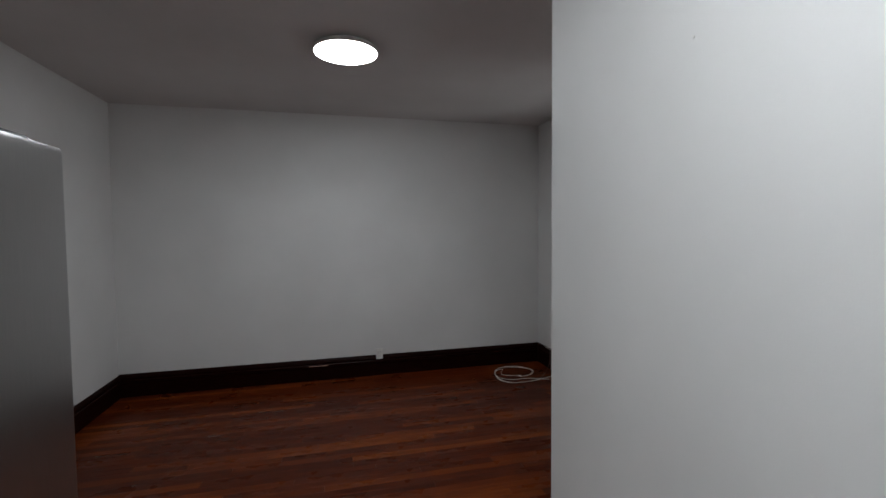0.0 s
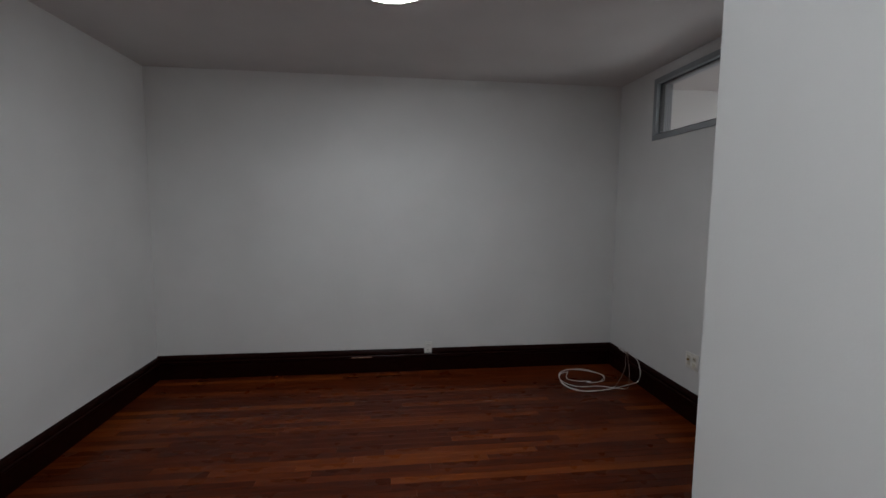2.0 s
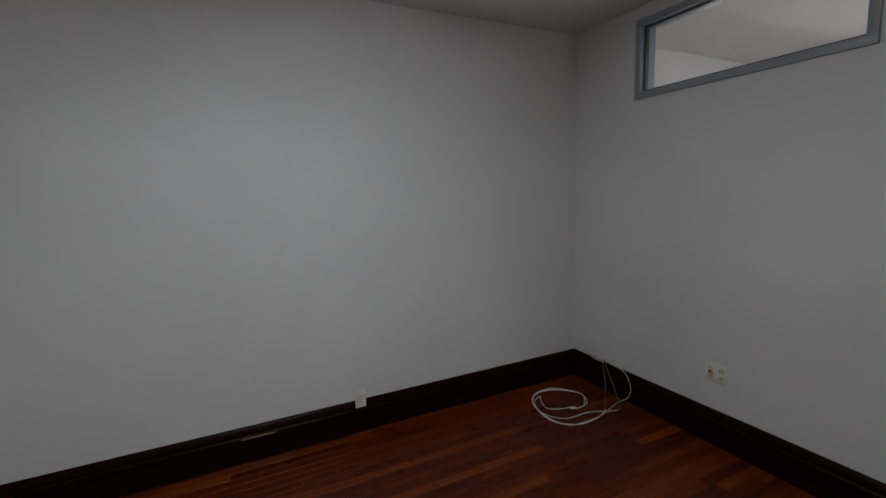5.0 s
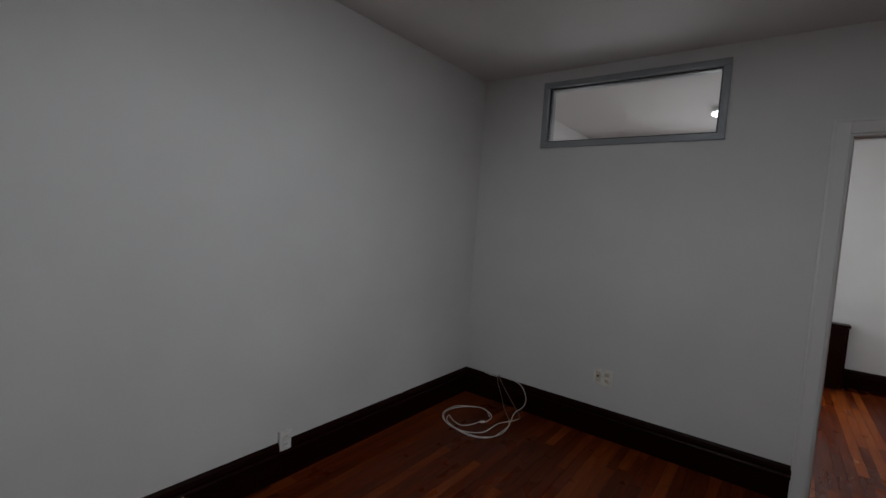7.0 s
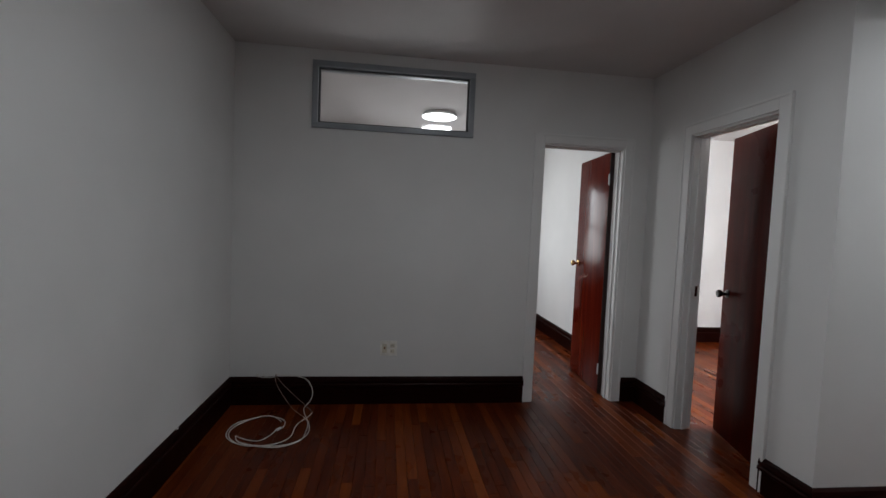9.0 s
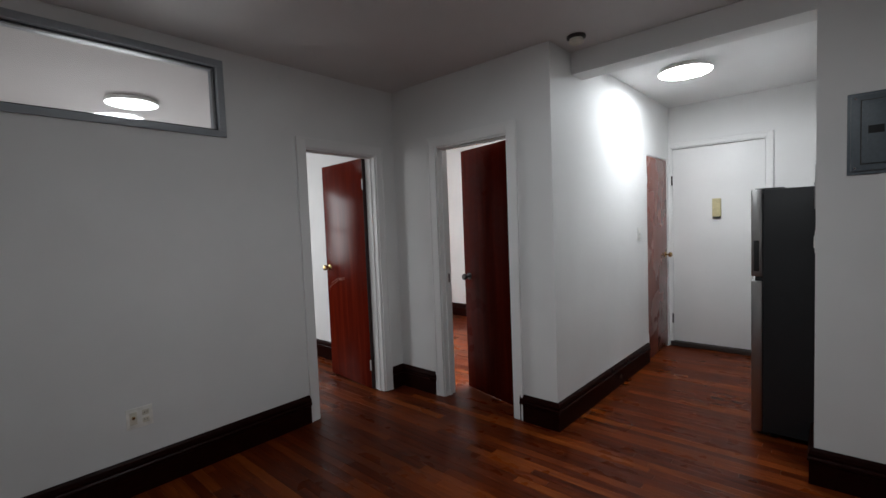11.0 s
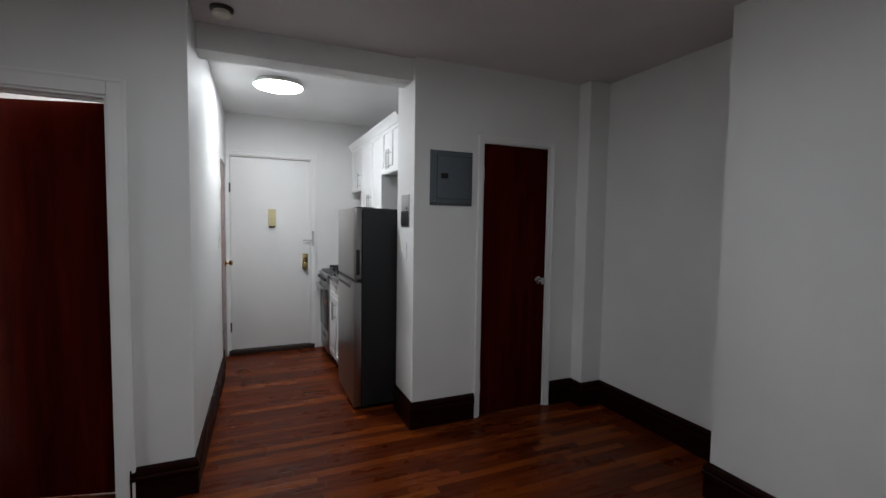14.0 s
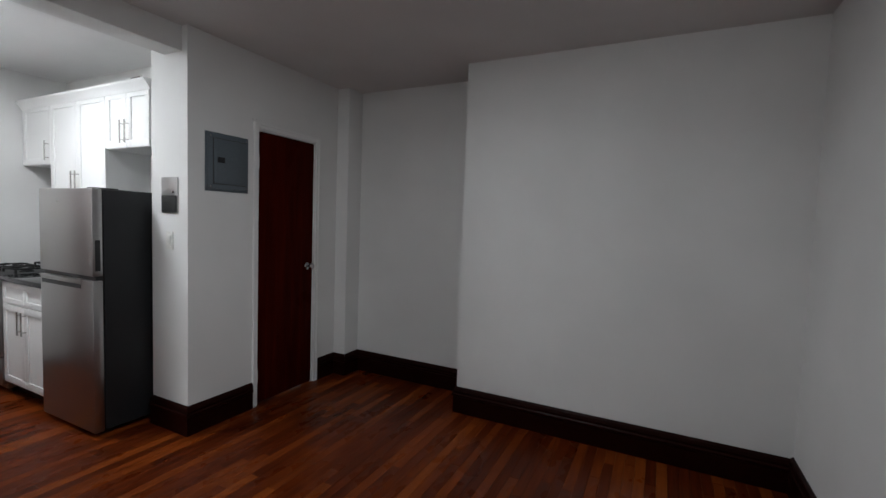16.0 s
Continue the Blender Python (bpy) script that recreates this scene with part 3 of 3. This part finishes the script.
for k in range(6):
    part("slot", bx(0.0122, 0.02, 0.022 + 0.014 * k, 0.0132, 0.10, 0.027 + 0.014 * k), SLOT, ic)
part("button", bx(0.0062, 0.115, 0.126, 0.010, 0.135, 0.14, bevel=0.001), CHROME, ic)


def wall_plate(name, m, w, h, label, category, mat=PLASTIC):
    p = thing(name, label, category, m)
    part("plate", bx(-w / 2, 0.0005, -h / 2, w / 2, 0.006, h / 2, bevel=0.002), mat, p)
    return p


def socket(p, x, mat=PLASTIC):
    for z in (0.021, -0.021):
        s = part("socket", bx(x - 0.016, 0.0061, z - 0.014, x + 0.016, 0.0085, z + 0.014, bevel=0.004), mat, p)
        for dx in (-0.006, 0.006):
            part("slot", bx(x + dx - 0.0012, 0.0086, z - 0.003, x + dx + 0.0012, 0.0094, z + 0.006), SLOT, s)


sw = wall_plate("light_switch", pose(PASS_X, 1.43, 1.24, 0, 0, -90), 0.07, 0.115, "white rocker light switch on the pillar", "light switch")
part("rocker", bx(-0.016, 0.006, -0.033, 0.016, 0.0105, 0.033, bevel=0.002), PLASTIC, sw)
p = CM @ Vector((1.60, 0, 1.25))
sw = wall_plate("light_switch", Matrix.Translation(p) @ Matrix.Rotation(CROT, 4, "Z") @ pose(0, 0, 0, 0, 0, 180), 0.07, 0.115, "white toggle light switch on corridor wall", "light switch")
part("toggle", bx(-0.005, 0.006, -0.006, 0.005, 0.016, 0.012, bevel=0.002), PLASTIC, sw)
on = wall_plate("wall_outlet", pose(1.037, NORTH - 0.026, 0.218, 0, 0, 180), 0.066, 0.104, "white duplex wall outlet set over the baseboard", "wall outlet")
part("box", bx(-0.028, -0.025, -0.045, 0.028, 0.0004, 0.045), PLASTIC, on)
socket(on, 0)
oe = wall_plate("wall_outlet", pose(EAST, 3.838, 0.417, 0, 0, 90), 0.125, 0.112, "off-white two-gang outlet plate with cable jack", "wall outlet", OUTLET)
part("insert", bx(0.013, 0.0061, -0.034, 0.047, 0.0075, 0.034, bevel=0.001), IVORY, oe, "yellowed insert")
socket(oe, -0.028, IVORY)
bm = bmesh.new()
turned(bm, [(0, 0), (0.008, 0), (0.008, 0.006), (0.005, 0.006), (0.005, 0.012), (0, 0.012)], pose(0.03, 0.0074, 0.005, -90), 16)
part("coax_jack", bm, BRASS, oe, "brass coaxial jack")
oe2 = wall_plate("wall_outlet", pose(3.95, EROOM[2], 0.40, 0, 0, 0), 0.07, 0.115, "white wall outlet above the baseboard", "wall outlet")
socket(oe2, 0)


# ---- cable coil ----
def smooth(points, steps=8):
    """Catmull-Rom through a few hand-set places."""
    pts = [Vector(p) for p in points]
    out = []
    for i in range(len(pts) - 1):
        p0, p1, p2, p3 = pts[max(i - 1, 0)], pts[i], pts[i + 1], pts[min(i + 2, len(pts) - 1)]
        for s in range(steps):
            t = s / steps
            out.append(0.5 * ((2 * p1) + (p2 - p0) * t + (2 * p0 - 5 * p1 + 4 * p2 - p3) * t * t + (3 * p1 - p0 - 3 * p2 + p3) * t ** 3))
    return out + [pts[-1]]


# three cables leave one hole above the baseboard, drop to the floor and share a loose coil
hole = (EAST - 0.004, 4.643, 0.222)
c1 = [hole, (2.757, 4.57, 0.215), (2.752, 4.48, 0.212), (2.738, 4.41, 0.185), (2.733, 4.375, 0.11), (2.715, 4.385, 0.05), (2.65, 4.42, 0.012),
      (2.46, 4.36, 0.008), (2.32, 4.345, 0.010), (2.20, 4.365, 0.006), (2.13, 4.48, 0.006), (2.15, 4.64, 0.010), (2.20, 4.75, 0.008),
      (2.30, 4.82, 0.006), (2.43, 4.815, 0.010), (2.50, 4.74, 0.012), (2.555, 4.65, 0.008), (2.51, 4.545, 0.010), (2.44, 4.50, 0.014), (2.37, 4.50, 0.010)]
c2 = [hole, (2.750, 4.60, 0.17), (2.71, 4.50, 0.09), (2.63, 4.37, 0.014), (2.59, 4.355, 0.008), (2.52, 4.37, 0.012), (2.40, 4.42, 0.014),
      (2.23, 4.43, 0.012), (2.145, 4.53, 0.012), (2.165, 4.69, 0.006), (2.27, 4.795, 0.012), (2.42, 4.80, 0.006), (2.53, 4.69, 0.012), (2.535, 4.60, 0.014), (2.47, 4.53, 0.006)]
c3 = [hole, (2.748, 4.635, 0.17), (2.715, 4.58, 0.09), (2.62, 4.49, 0.03), (2.53, 4.40, 0.010), (2.42, 4.345, 0.014), (2.26, 4.33, 0.014), (2.15, 4.42, 0.012),
      (2.135, 4.58, 0.014), (2.19, 4.71, 0.012), (2.27, 4.755, 0.010), (2.26, 4.73, 0.006), (2.225, 4.67, 0.006), (2.215, 4.60, 0.006), (2.28, 4.555, 0.006), (2.345, 4.535, 0.010)]
for pts, drop in ((c1, 0), (c2, 4), (c3, 4)):
    bm = bmesh.new()
    tube(bm, smooth(pts[drop:], 5), 0.0032, 7)
    cab = tagged(new("cable", mesh("cable", bm, CABLE, True)), "thin off-white cable coiled on the floor by the wall", "cable", "loose cables")
    if drop:
        bm = bmesh.new()
        tube(bm, smooth(pts[:drop + 1], 5), 0.0026, 7)
        part("lead", bm, LEAD, cab, "thin taupe lead dropping from the wall")
plug = thing("cable_plug", "small off-white plug at the end of the cable", "plug", pose(2.362, 4.522, 0.002, 0, 0, -35))
part("body", bx(-0.018, -0.007, 0, 0.018, 0.007, 0.012, bevel=0.002), PLASTIC, plug)
part("tip", bx(0.018, -0.004, 0.003, 0.03, 0.004, 0.009, bevel=0.001), CHROME, plug)
for k, y in enumerate((4.72, 4.765)):
    bm = bmesh.new()
    tube(bm, smooth([(EAST - 0.002, y, 0.222), (EAST - 0.02, y + 0.005, 0.216), (EAST - 0.022, y - 0.03, 0.204), (EAST - 0.012, y - 0.07, 0.202)], 5), 0.003, 7)
    tagged(new("cable_stub", mesh("cable_stub", bm, CABLE, True)), "short cable stub coming out of the wall", "cable", "cable stubs")


# ---- fridge ----
fr = thing("refrigerator", "stainless steel top-freezer refrigerator with dark grey sides", "refrigerator", pose(0, 0, 0))
FY0, FY1, FX0, FX1 = 0.530, 1.180, -0.37, 0.228
part("cabinet", bx(FX0, FY0, 0.035, FX1, FY1, 1.545, bevel=0.006), FRIDGE_SIDE, fr, "dark grey cabinet")
DX0, DX1 = FX1 + 0.006, FX1 + 0.062
top = part("freezer_door", bx(DX0, FY0, 1.012, DX1, FY1, 1.549, bevel=0.008), STEEL, fr, "stainless freezer door")
part("grip_recess", bx(DX0 + 0.014, FY1 - 0.002, 1.045, DX1 - 0.014, FY1 + 0.0012, 1.235, bevel=0.001), BLACK, top, "black recessed grip")
part("badge", bx(DX1 + 0.0002, FY0 + 0.23, 1.462, DX1 + 0.0012, FY0 + 0.275, 1.470), CHROME, top)
low = part("fridge_door", bx(DX0, FY0, 0.030, DX1, FY1, 0.985, bevel=0.008), STEEL, fr, "stainless lower door")
part("grip_bar", bx(DX1 - 0.012, FY0 + 0.02, 0.955, DX1 + 0.006, FY1 - 0.13, 0.9865, bevel=0.004), STEEL, low, "bright grip lip")
part("grip_recess", bx(DX1 - 0.004, FY0 + 0.025, 0.928, DX1 + 0.0012, FY1 - 0.135, 0.954), BLACK, low, "dark grip recess")
part("gasket", bx(DX0 - 0.006, FY0 + 0.012, 0.07, DX0, FY1 - 0.012, 1.52), BLACK, fr, "black door gasket")
part("door_gap", bx(DX0, FY0 + 0.01, 0.985, DX1 - 0.02, FY1 - 0.01, 1.012), BLACK, fr)
part("hinge_cover", bx(FX1 - 0.10, FY1 - 0.09, 1.5455, FX1 + 0.045, FY1 - 0.03, 1.556, bevel=0.004), FRIDGE_SIDE, fr, "dark hinge cover")
part("hinge_cover", bx(FX1 - 0.24, FY0 + 0.26, 1.5455, FX1 - 0.06, FY1 - 0.14, 1.553, bevel=0.003), FRIDGE_SIDE, fr)
for x in (FX0 + 0.06, FX1 - 0.05):
    for y in (FY0 + 0.06, FY1 - 0.06):
        bm = bmesh.new()
        turned(bm, [(0, 0.0), (0.022, 0.0), (0.022, 0.012), (0.012, 0.016), (0.012, 0.034), (0, 0.036)], pose(x, y, 0.001), 16)
        part("foot", bm, BLACK, fr)
part("toe_grille", bx(FX1 - 0.02, FY0 + 0.02, 0.012, FX1 + 0.03, FY1 - 0.02, 0.05, bevel=0.004), BLACK, fr, "dark toe grille")


# ---- kitchen cabinets ----
def shaker(parent, x, y0, y1, z0, z1, rail=0.052, name="door"):
    """A shaker front looking towards +x: frame of four rails with a recessed panel."""
    d = part(name, bx(x, y0, z0, x + 0.012, y1, z1), CABINET, parent)
    bm = bmesh.new()
    for (a, b, c, e) in ((y0, y1, z0, z0 + rail), (y0, y1, z1 - rail, z1), (y0, y0 + rail, z0 + rail, z1 - rail), (y1 - rail, y1, z0 + rail, z1 - rail)):
        box(bm, x + 0.0121, a, c, x + 0.021, b, e, bevel=0.0015)
    part("frame", bm, CABINET, d)
    return d


def bar_handle(parent, x, y, z0, z1):
    bm = bmesh.new()
    tube(bm, [(x + 0.028, y, z0), (x + 0.028, y, z1)], 0.0055, 10)
    for z in (z0 + 0.025, z1 - 0.025):
        tube(bm, [(x - 0.0005, y, z), (x + 0.028, y, z)], 0.004, 8)
    return part("handle", bm, NICKEL, parent, "brushed nickel bar handle")


UX = -0.105
def upper(name, y0, y1, z0, z1, doors, label):
    u = thing(name, label, "kitchen cabinet", group="white wall cabinets")
    part("carcass", bx(KITCHEN_X + 0.001, y0, z0, UX, y1, z1), CABINET, u)
    w = (y1 - y0) / doors
    for k in range(doors):
        d = shaker(u, UX + 0.001, y0 + k * w + 0.002, y0 + (k + 1) * w - 0.002, z0 + 0.002, z1 - 0.004)
        if doors == 1:
            hy = y1 - 0.03
        else:
            hy = y0 + w + (-0.03 if k == 0 else 0.03)
        bar_handle(d, UX + 0.022, hy, z0 + 0.03, z0 + 0.19)
    return u


upper("wall_cabinet", -0.690, -0.222, 1.772, 2.262, 1, "short white shaker wall cabinet above the stove")
upper("wall_cabinet", -0.220, 0.578, 1.52, 2.262, 2, "tall white shaker wall cabinet with two doors")
upper("wall_cabinet", 0.580, 1.110, 1.860, 2.262, 2, "short white shaker cabinet above the refrigerator")
cr = bmesh.new()
CROWN = [(0.022, 2.238), (0.028, 2.238), (0.031, 2.250), (0.038, 2.262), (0.052, 2.280), (0.066, 2.290), (0.068, 2.294), (0.068, 2.304)]
CROWN = [(UX + a, z) for a, z in CROWN] + [(KITCHEN_X + 0.001, 2.304), (KITCHEN_X + 0.001, 2.2626), (UX + 0.022, 2.2626)]
ends = [[cr.verts.new((a, y, z)) for a, z in CROWN] for y in (-0.692, 1.13)]
for k in range(len(CROWN)):
    q = (k + 1) % len(CROWN)
    cr.faces.new((ends[0][k], ends[0][q], ends[1][q], ends[1][k]))
cr.faces.new(ends[0])
cr.faces.new(ends[1][::-1])
tagged(new("crown_moulding", mesh("crown_moulding", cr, CABINET, True)), "white crown moulding along the wall cabinet tops", "moulding")
vt = thing("wall_vent", "small grey vent high on the kitchen wall", "vent", pose(KITCHEN_X, 0.40, 2.45))
part("plate", bx(0.001, -0.08, -0.05, 0.008, 0.08, 0.05, bevel=0.002), PLASTIC, vt)
for k in range(5):
    part("slat", bx(0.0082, -0.065, -0.035 + 0.016 * k, 0.012, 0.065, -0.027 + 0.016 * k), SLOT, vt)

bc = thing("base_cabinet", "white shaker base cabinet with two drawers and doors", "kitchen cabinet")
BX = 0.235
part("carcass", bx(KITCHEN_X + 0.002, -0.148, 0.10, BX, 0.523, 0.868), CABINET, bc)
part("toe_kick", bx(KITCHEN_X + 0.002, -0.146, 0.001, BX - 0.06, 0.521, 0.10), BASE, bc, "dark recessed toe kick")
for k, (a, b) in enumerate(((-0.145, 0.187), (0.190, 0.520))):
    shaker(bc, BX + 0.001, a, b, 0.705, 0.862, 0.04, "drawer_front")
    d = shaker(bc, BX + 0.001, a, b, 0.105, 0.70)
    bar_handle(d, BX + 0.022, 0.187 - 0.03 if k == 0 else 0.190 + 0.03, 0.50, 0.67)
tagged(new("countertop", mesh("countertop", bx(KITCHEN_X + 0.002, -0.149, 0.869, BX + 0.04, 0.526, 0.905, bevel=0.006), GRANITE, True)), "polished black granite countertop on white cabinet", "countertop")

# ---- gas range ----
st = thing("gas_range", "stainless steel gas range with black grates and oven", "stove", pose(0, 0, 0))
SY0, SY1, SX = -0.685, -0.155, 0.235
part("body", bx(KITCHEN_X + 0.004, SY0, 0.03, SX, SY1, 0.885, bevel=0.004), STEEL, st)
part("cooktop", bx(KITCHEN_X + 0.004, SY0, 0.8855, SX + 0.02, SY1, 0.905, bevel=0.004), BLACK, st, "black enamel cooktop")
cp = part("control_panel", bx(SX + 0.001, SY0 + 0.003, 0.79, SX + 0.045, SY1 - 0.003, 0.884, bevel=0.012), STEEL, st)
for k in range(5):
    bm = bmesh.new()
    turned(bm, [(0, 0), (0.021, 0), (0.021, 0.006), (0.016, 0.010), (0.014, 0.028), (0, 0.030)], pose(SX + 0.045, SY0 + 0.065 + 0.10 * k, 0.836, 0, 90), 20)
    part("control_knob", bm, BLACK, cp, "black burner knob")
od = part("oven_door", bx(SX + 0.001, SY0 + 0.006, 0.285, SX + 0.035, SY1 - 0.006, 0.782, bevel=0.006), STEEL, st)
part("oven_window", bx(SX + 0.0352, SY0 + 0.014, 0.300, SX + 0.038, SY1 - 0.014, 0.728, bevel=0.001), OVENGLASS, od, "dark oven glass")
part("sticker", bx(SX + 0.0382, SY1 - 0.20, 0.56, SX + 0.039, SY1 - 0.10, 0.63), STICKER, od, "small orange label")
bm = bmesh.new()
tube(bm, [(SX + 0.078, SY0 + 0.03, 0.742), (SX + 0.078, SY1 - 0.03, 0.742)], 0.011, 12)
for y in (SY0 + 0.06, SY1 - 0.06):
    tube(bm, [(SX + 0.034, y, 0.742), (SX + 0.078, y, 0.742)], 0.008, 8)
part("oven_handle", bm, STEEL, od, "steel bar handle")
dr = part("drawer", bx(SX + 0.001, SY0 + 0.006, 0.065, SX + 0.033, SY1 - 0.006, 0.275, bevel=0.006), STEEL, st)
part("drawer_pull", bx(SX + 0.0332, SY0 + 0.16, 0.195, SX + 0.036, SY1 - 0.16, 0.23, bevel=0.001), BLACK, dr)
part("plinth", bx(KITCHEN_X + 0.02, SY0 + 0.01, 0.001, SX - 0.03, SY1 - 0.01, 0.03), BLACK, st)
for cx in (-0.24, 0.06):
    for cy in (SY0 + 0.13, SY1 - 0.13):
        bm = bmesh.new()
        turned(bm, [(0, 0.905), (0.045, 0.905), (0.045, 0.914), (0.034, 0.917), (0.034, 0.924), (0, 0.926)], pose(cx, cy, 0), 20)
        part("burner", bm, IRON, st, "black burner cap")
        bm = bmesh.new()
        r = 0.105
        for s in (-1, 1):
            box(bm, cx - r, cy + s * r - 0.006, 0.932, cx + r, cy + s * r + 0.006, 0.944, bevel=0.002)
            box(bm, cx + s * r - 0.006, cy - r, 0.932, cx + s * r + 0.006, cy + r, 0.944, bevel=0.002)
            box(bm, cx + s * 0.03, cy - 0.005, 0.936, cx + s * r, cy + 0.005, 0.950, bevel=0.002)
            box(bm, cx - 0.005, cy + s * 0.03, 0.936, cx + 0.005, cy + s * r, 0.950, bevel=0.002)
            for q in (-1, 1):
                box(bm, cx + s * r - 0.006, cy + q * r - 0.006, 0.9055, cx + s * r + 0.006, cy + q * r + 0.006, 0.934)
        part("grate", bm, IRON, st, "black cast iron grate")

# ---- small marks ----
# thin pale strip on the north baseboard's moulding, left of the outlet
tagged(new("scuff", mesh("scuff", bx(0.36, NORTH - 0.0305, 0.139, 0.54, NORTH - 0.0282, 0.1465, bevel=0.0008), SCRATCH)), "thin pale strip along the dark baseboard", "scuff")
tagged(new("cable_clip", mesh("cable_clip", bx(1.948, NORTH - 0.014, 0.204, 1.966, NORTH - 0.0005, 0.214, bevel=0.003), PLASTIC)), "small white clip on the baseboard top", "cable clip")
for x, y, z in ((-0.505, PANEL_Y, 2.098), (-0.535, PANEL_Y, 2.100), (2.555, SOUTH, 2.053)):
    nail = bmesh.new()
    turned(nail, [(0, 0), (0.004, 0), (0.0035, 0.0014), (0, 0.0018)], pose(x, y + 0.0005, z, -90), 10)
    tagged(new("nail", mesh("nail", nail, CHROME)), "small metal nail head in the white wall", "nail", "nails in the wall")
nail = bmesh.new()
turned(nail, [(0, 0), (0.003, 0), (0.0025, 0.0012), (0, 0.0015)], CM @ pose(0.58, -0.0005, 1.81, 90), 10)
tagged(new("nail", mesh("nail", nail, PLASTIC)), "small painted nail head in the corridor wall", "nail")


# ---- floors ----
def plank_mesh(length, width):
    """One floor strip lying along x from its end at the origin, with eased top edges."""
    e, h = 0.0011, 0.009
    v = [(0, 0, -h), (length, 0, -h), (length, width, -h), (0, width, -h),
         (0, 0, -e), (length, 0, -e), (length, width, -e), (0, width, -e),
         (e, e, 0), (length - e, e, 0), (length - e, width - e, 0), (e, width - e, 0)]
    f = [(0, 1, 5, 4), (1, 2, 6, 5), (2, 3, 7, 6), (3, 0, 4, 7), (4, 5, 9, 8), (5, 6, 10, 9), (6, 7, 11, 10), (7, 4, 8, 11), (8, 9, 10, 11)]
    return v, f


STRIP, GAP = 0.0571, 0.0006
LENGTHS = (0.46, 0.66, 0.86, 1.1, 1.4, 1.75)
SHARED = {}
for L in LENGTHS:
    data = bpy.data.meshes.new("plank")
    data.from_pydata(*[list(q) for q in (plank_mesh(L - GAP, STRIP - GAP)[0], [], plank_mesh(L - GAP, STRIP - GAP)[1])])
    data.materials.append(PLANK)
    SHARED[L] = data


def lay_floor(name, x0, x1, y0, y1, near, label, seed):
    """Strips along x in rows; whole strips inside 'near' (x0, x1, y0, y1) are objects, the others one mesh."""
    rng = random.Random(seed)
    fl = struct(name, bx(x0, y0, -0.08, x1, y1, -0.0085), SADDLE, label, "floor")
    verts, faces, count = [], [], 0
    rows = int(math.ceil((y1 - y0) / STRIP))
    for r in range(rows):
        y = y0 + r * STRIP
        wide = min(STRIP, y1 - y)
        if wide < 0.004:
            continue
        x = x0
        first = True
        while x < x1 - 0.002:
            L = rng.choice(LENGTHS)
            if first:
                L = rng.uniform(0.15, 1.1)
                first = False
            cut = x + L > x1
            L = min(L, x1 - x)
            whole = L in SHARED and not cut and wide == STRIP
            dip = rng.uniform(-0.0005, 0.0)
            if whole and count < 300 and near[0] <= x and x + L <= near[1] and near[2] <= y <= near[3]:
                ob = new("plank", SHARED[L])
                ob.location = (x, y, dip)
                ob.parent = fl
                count += 1
            else:
                v, f = plank_mesh(L - GAP, wide - GAP)
                k = len(verts)
                verts += [(a + x, b + y, c + dip) for a, b, c in v]
                faces += [tuple(i + k for i in q) for q in f]
            x += L
    data = bpy.data.meshes.new("planks")
    data.from_pydata(verts, [], faces)
    data.materials.append(PLANKS)
    rest = new("planks", data)
    rest.parent = fl
    tagged(rest, kind="stuff")
    return fl


lay_floor("floor_living", NICHE_X - 0.05, EAST + 0.06, 1.50, NORTH + 0.02, (-1.0, 2.8, 1.6, 4.6), "glossy reddish brown hardwood strip floor", 11)
lay_floor("floor_kitchen", KITCHEN_X - 0.02, 1.30, ENTRY_Y - 0.1, 1.4999, (0.1, 1.30, -0.8, 1.5), "glossy reddish brown hardwood strip floor of the kitchen", 12)
lay_floor("floor_east_room", EAST + 0.0601, EROOM[1] + 0.02, EROOM[2] - 0.1, EROOM[3] + 0.02, (2.8, 5.0, 1.7, 3.6), "sunlit reddish brown hardwood strip floor", 13)
lay_floor("floor_south_room", 1.3001, SROOM[1] + 0.02, SROOM[2] - 0.02, 1.4999, (1.2, 3.8, -0.2, 1.6), "reddish brown hardwood strip floor, brightly lit", 14)
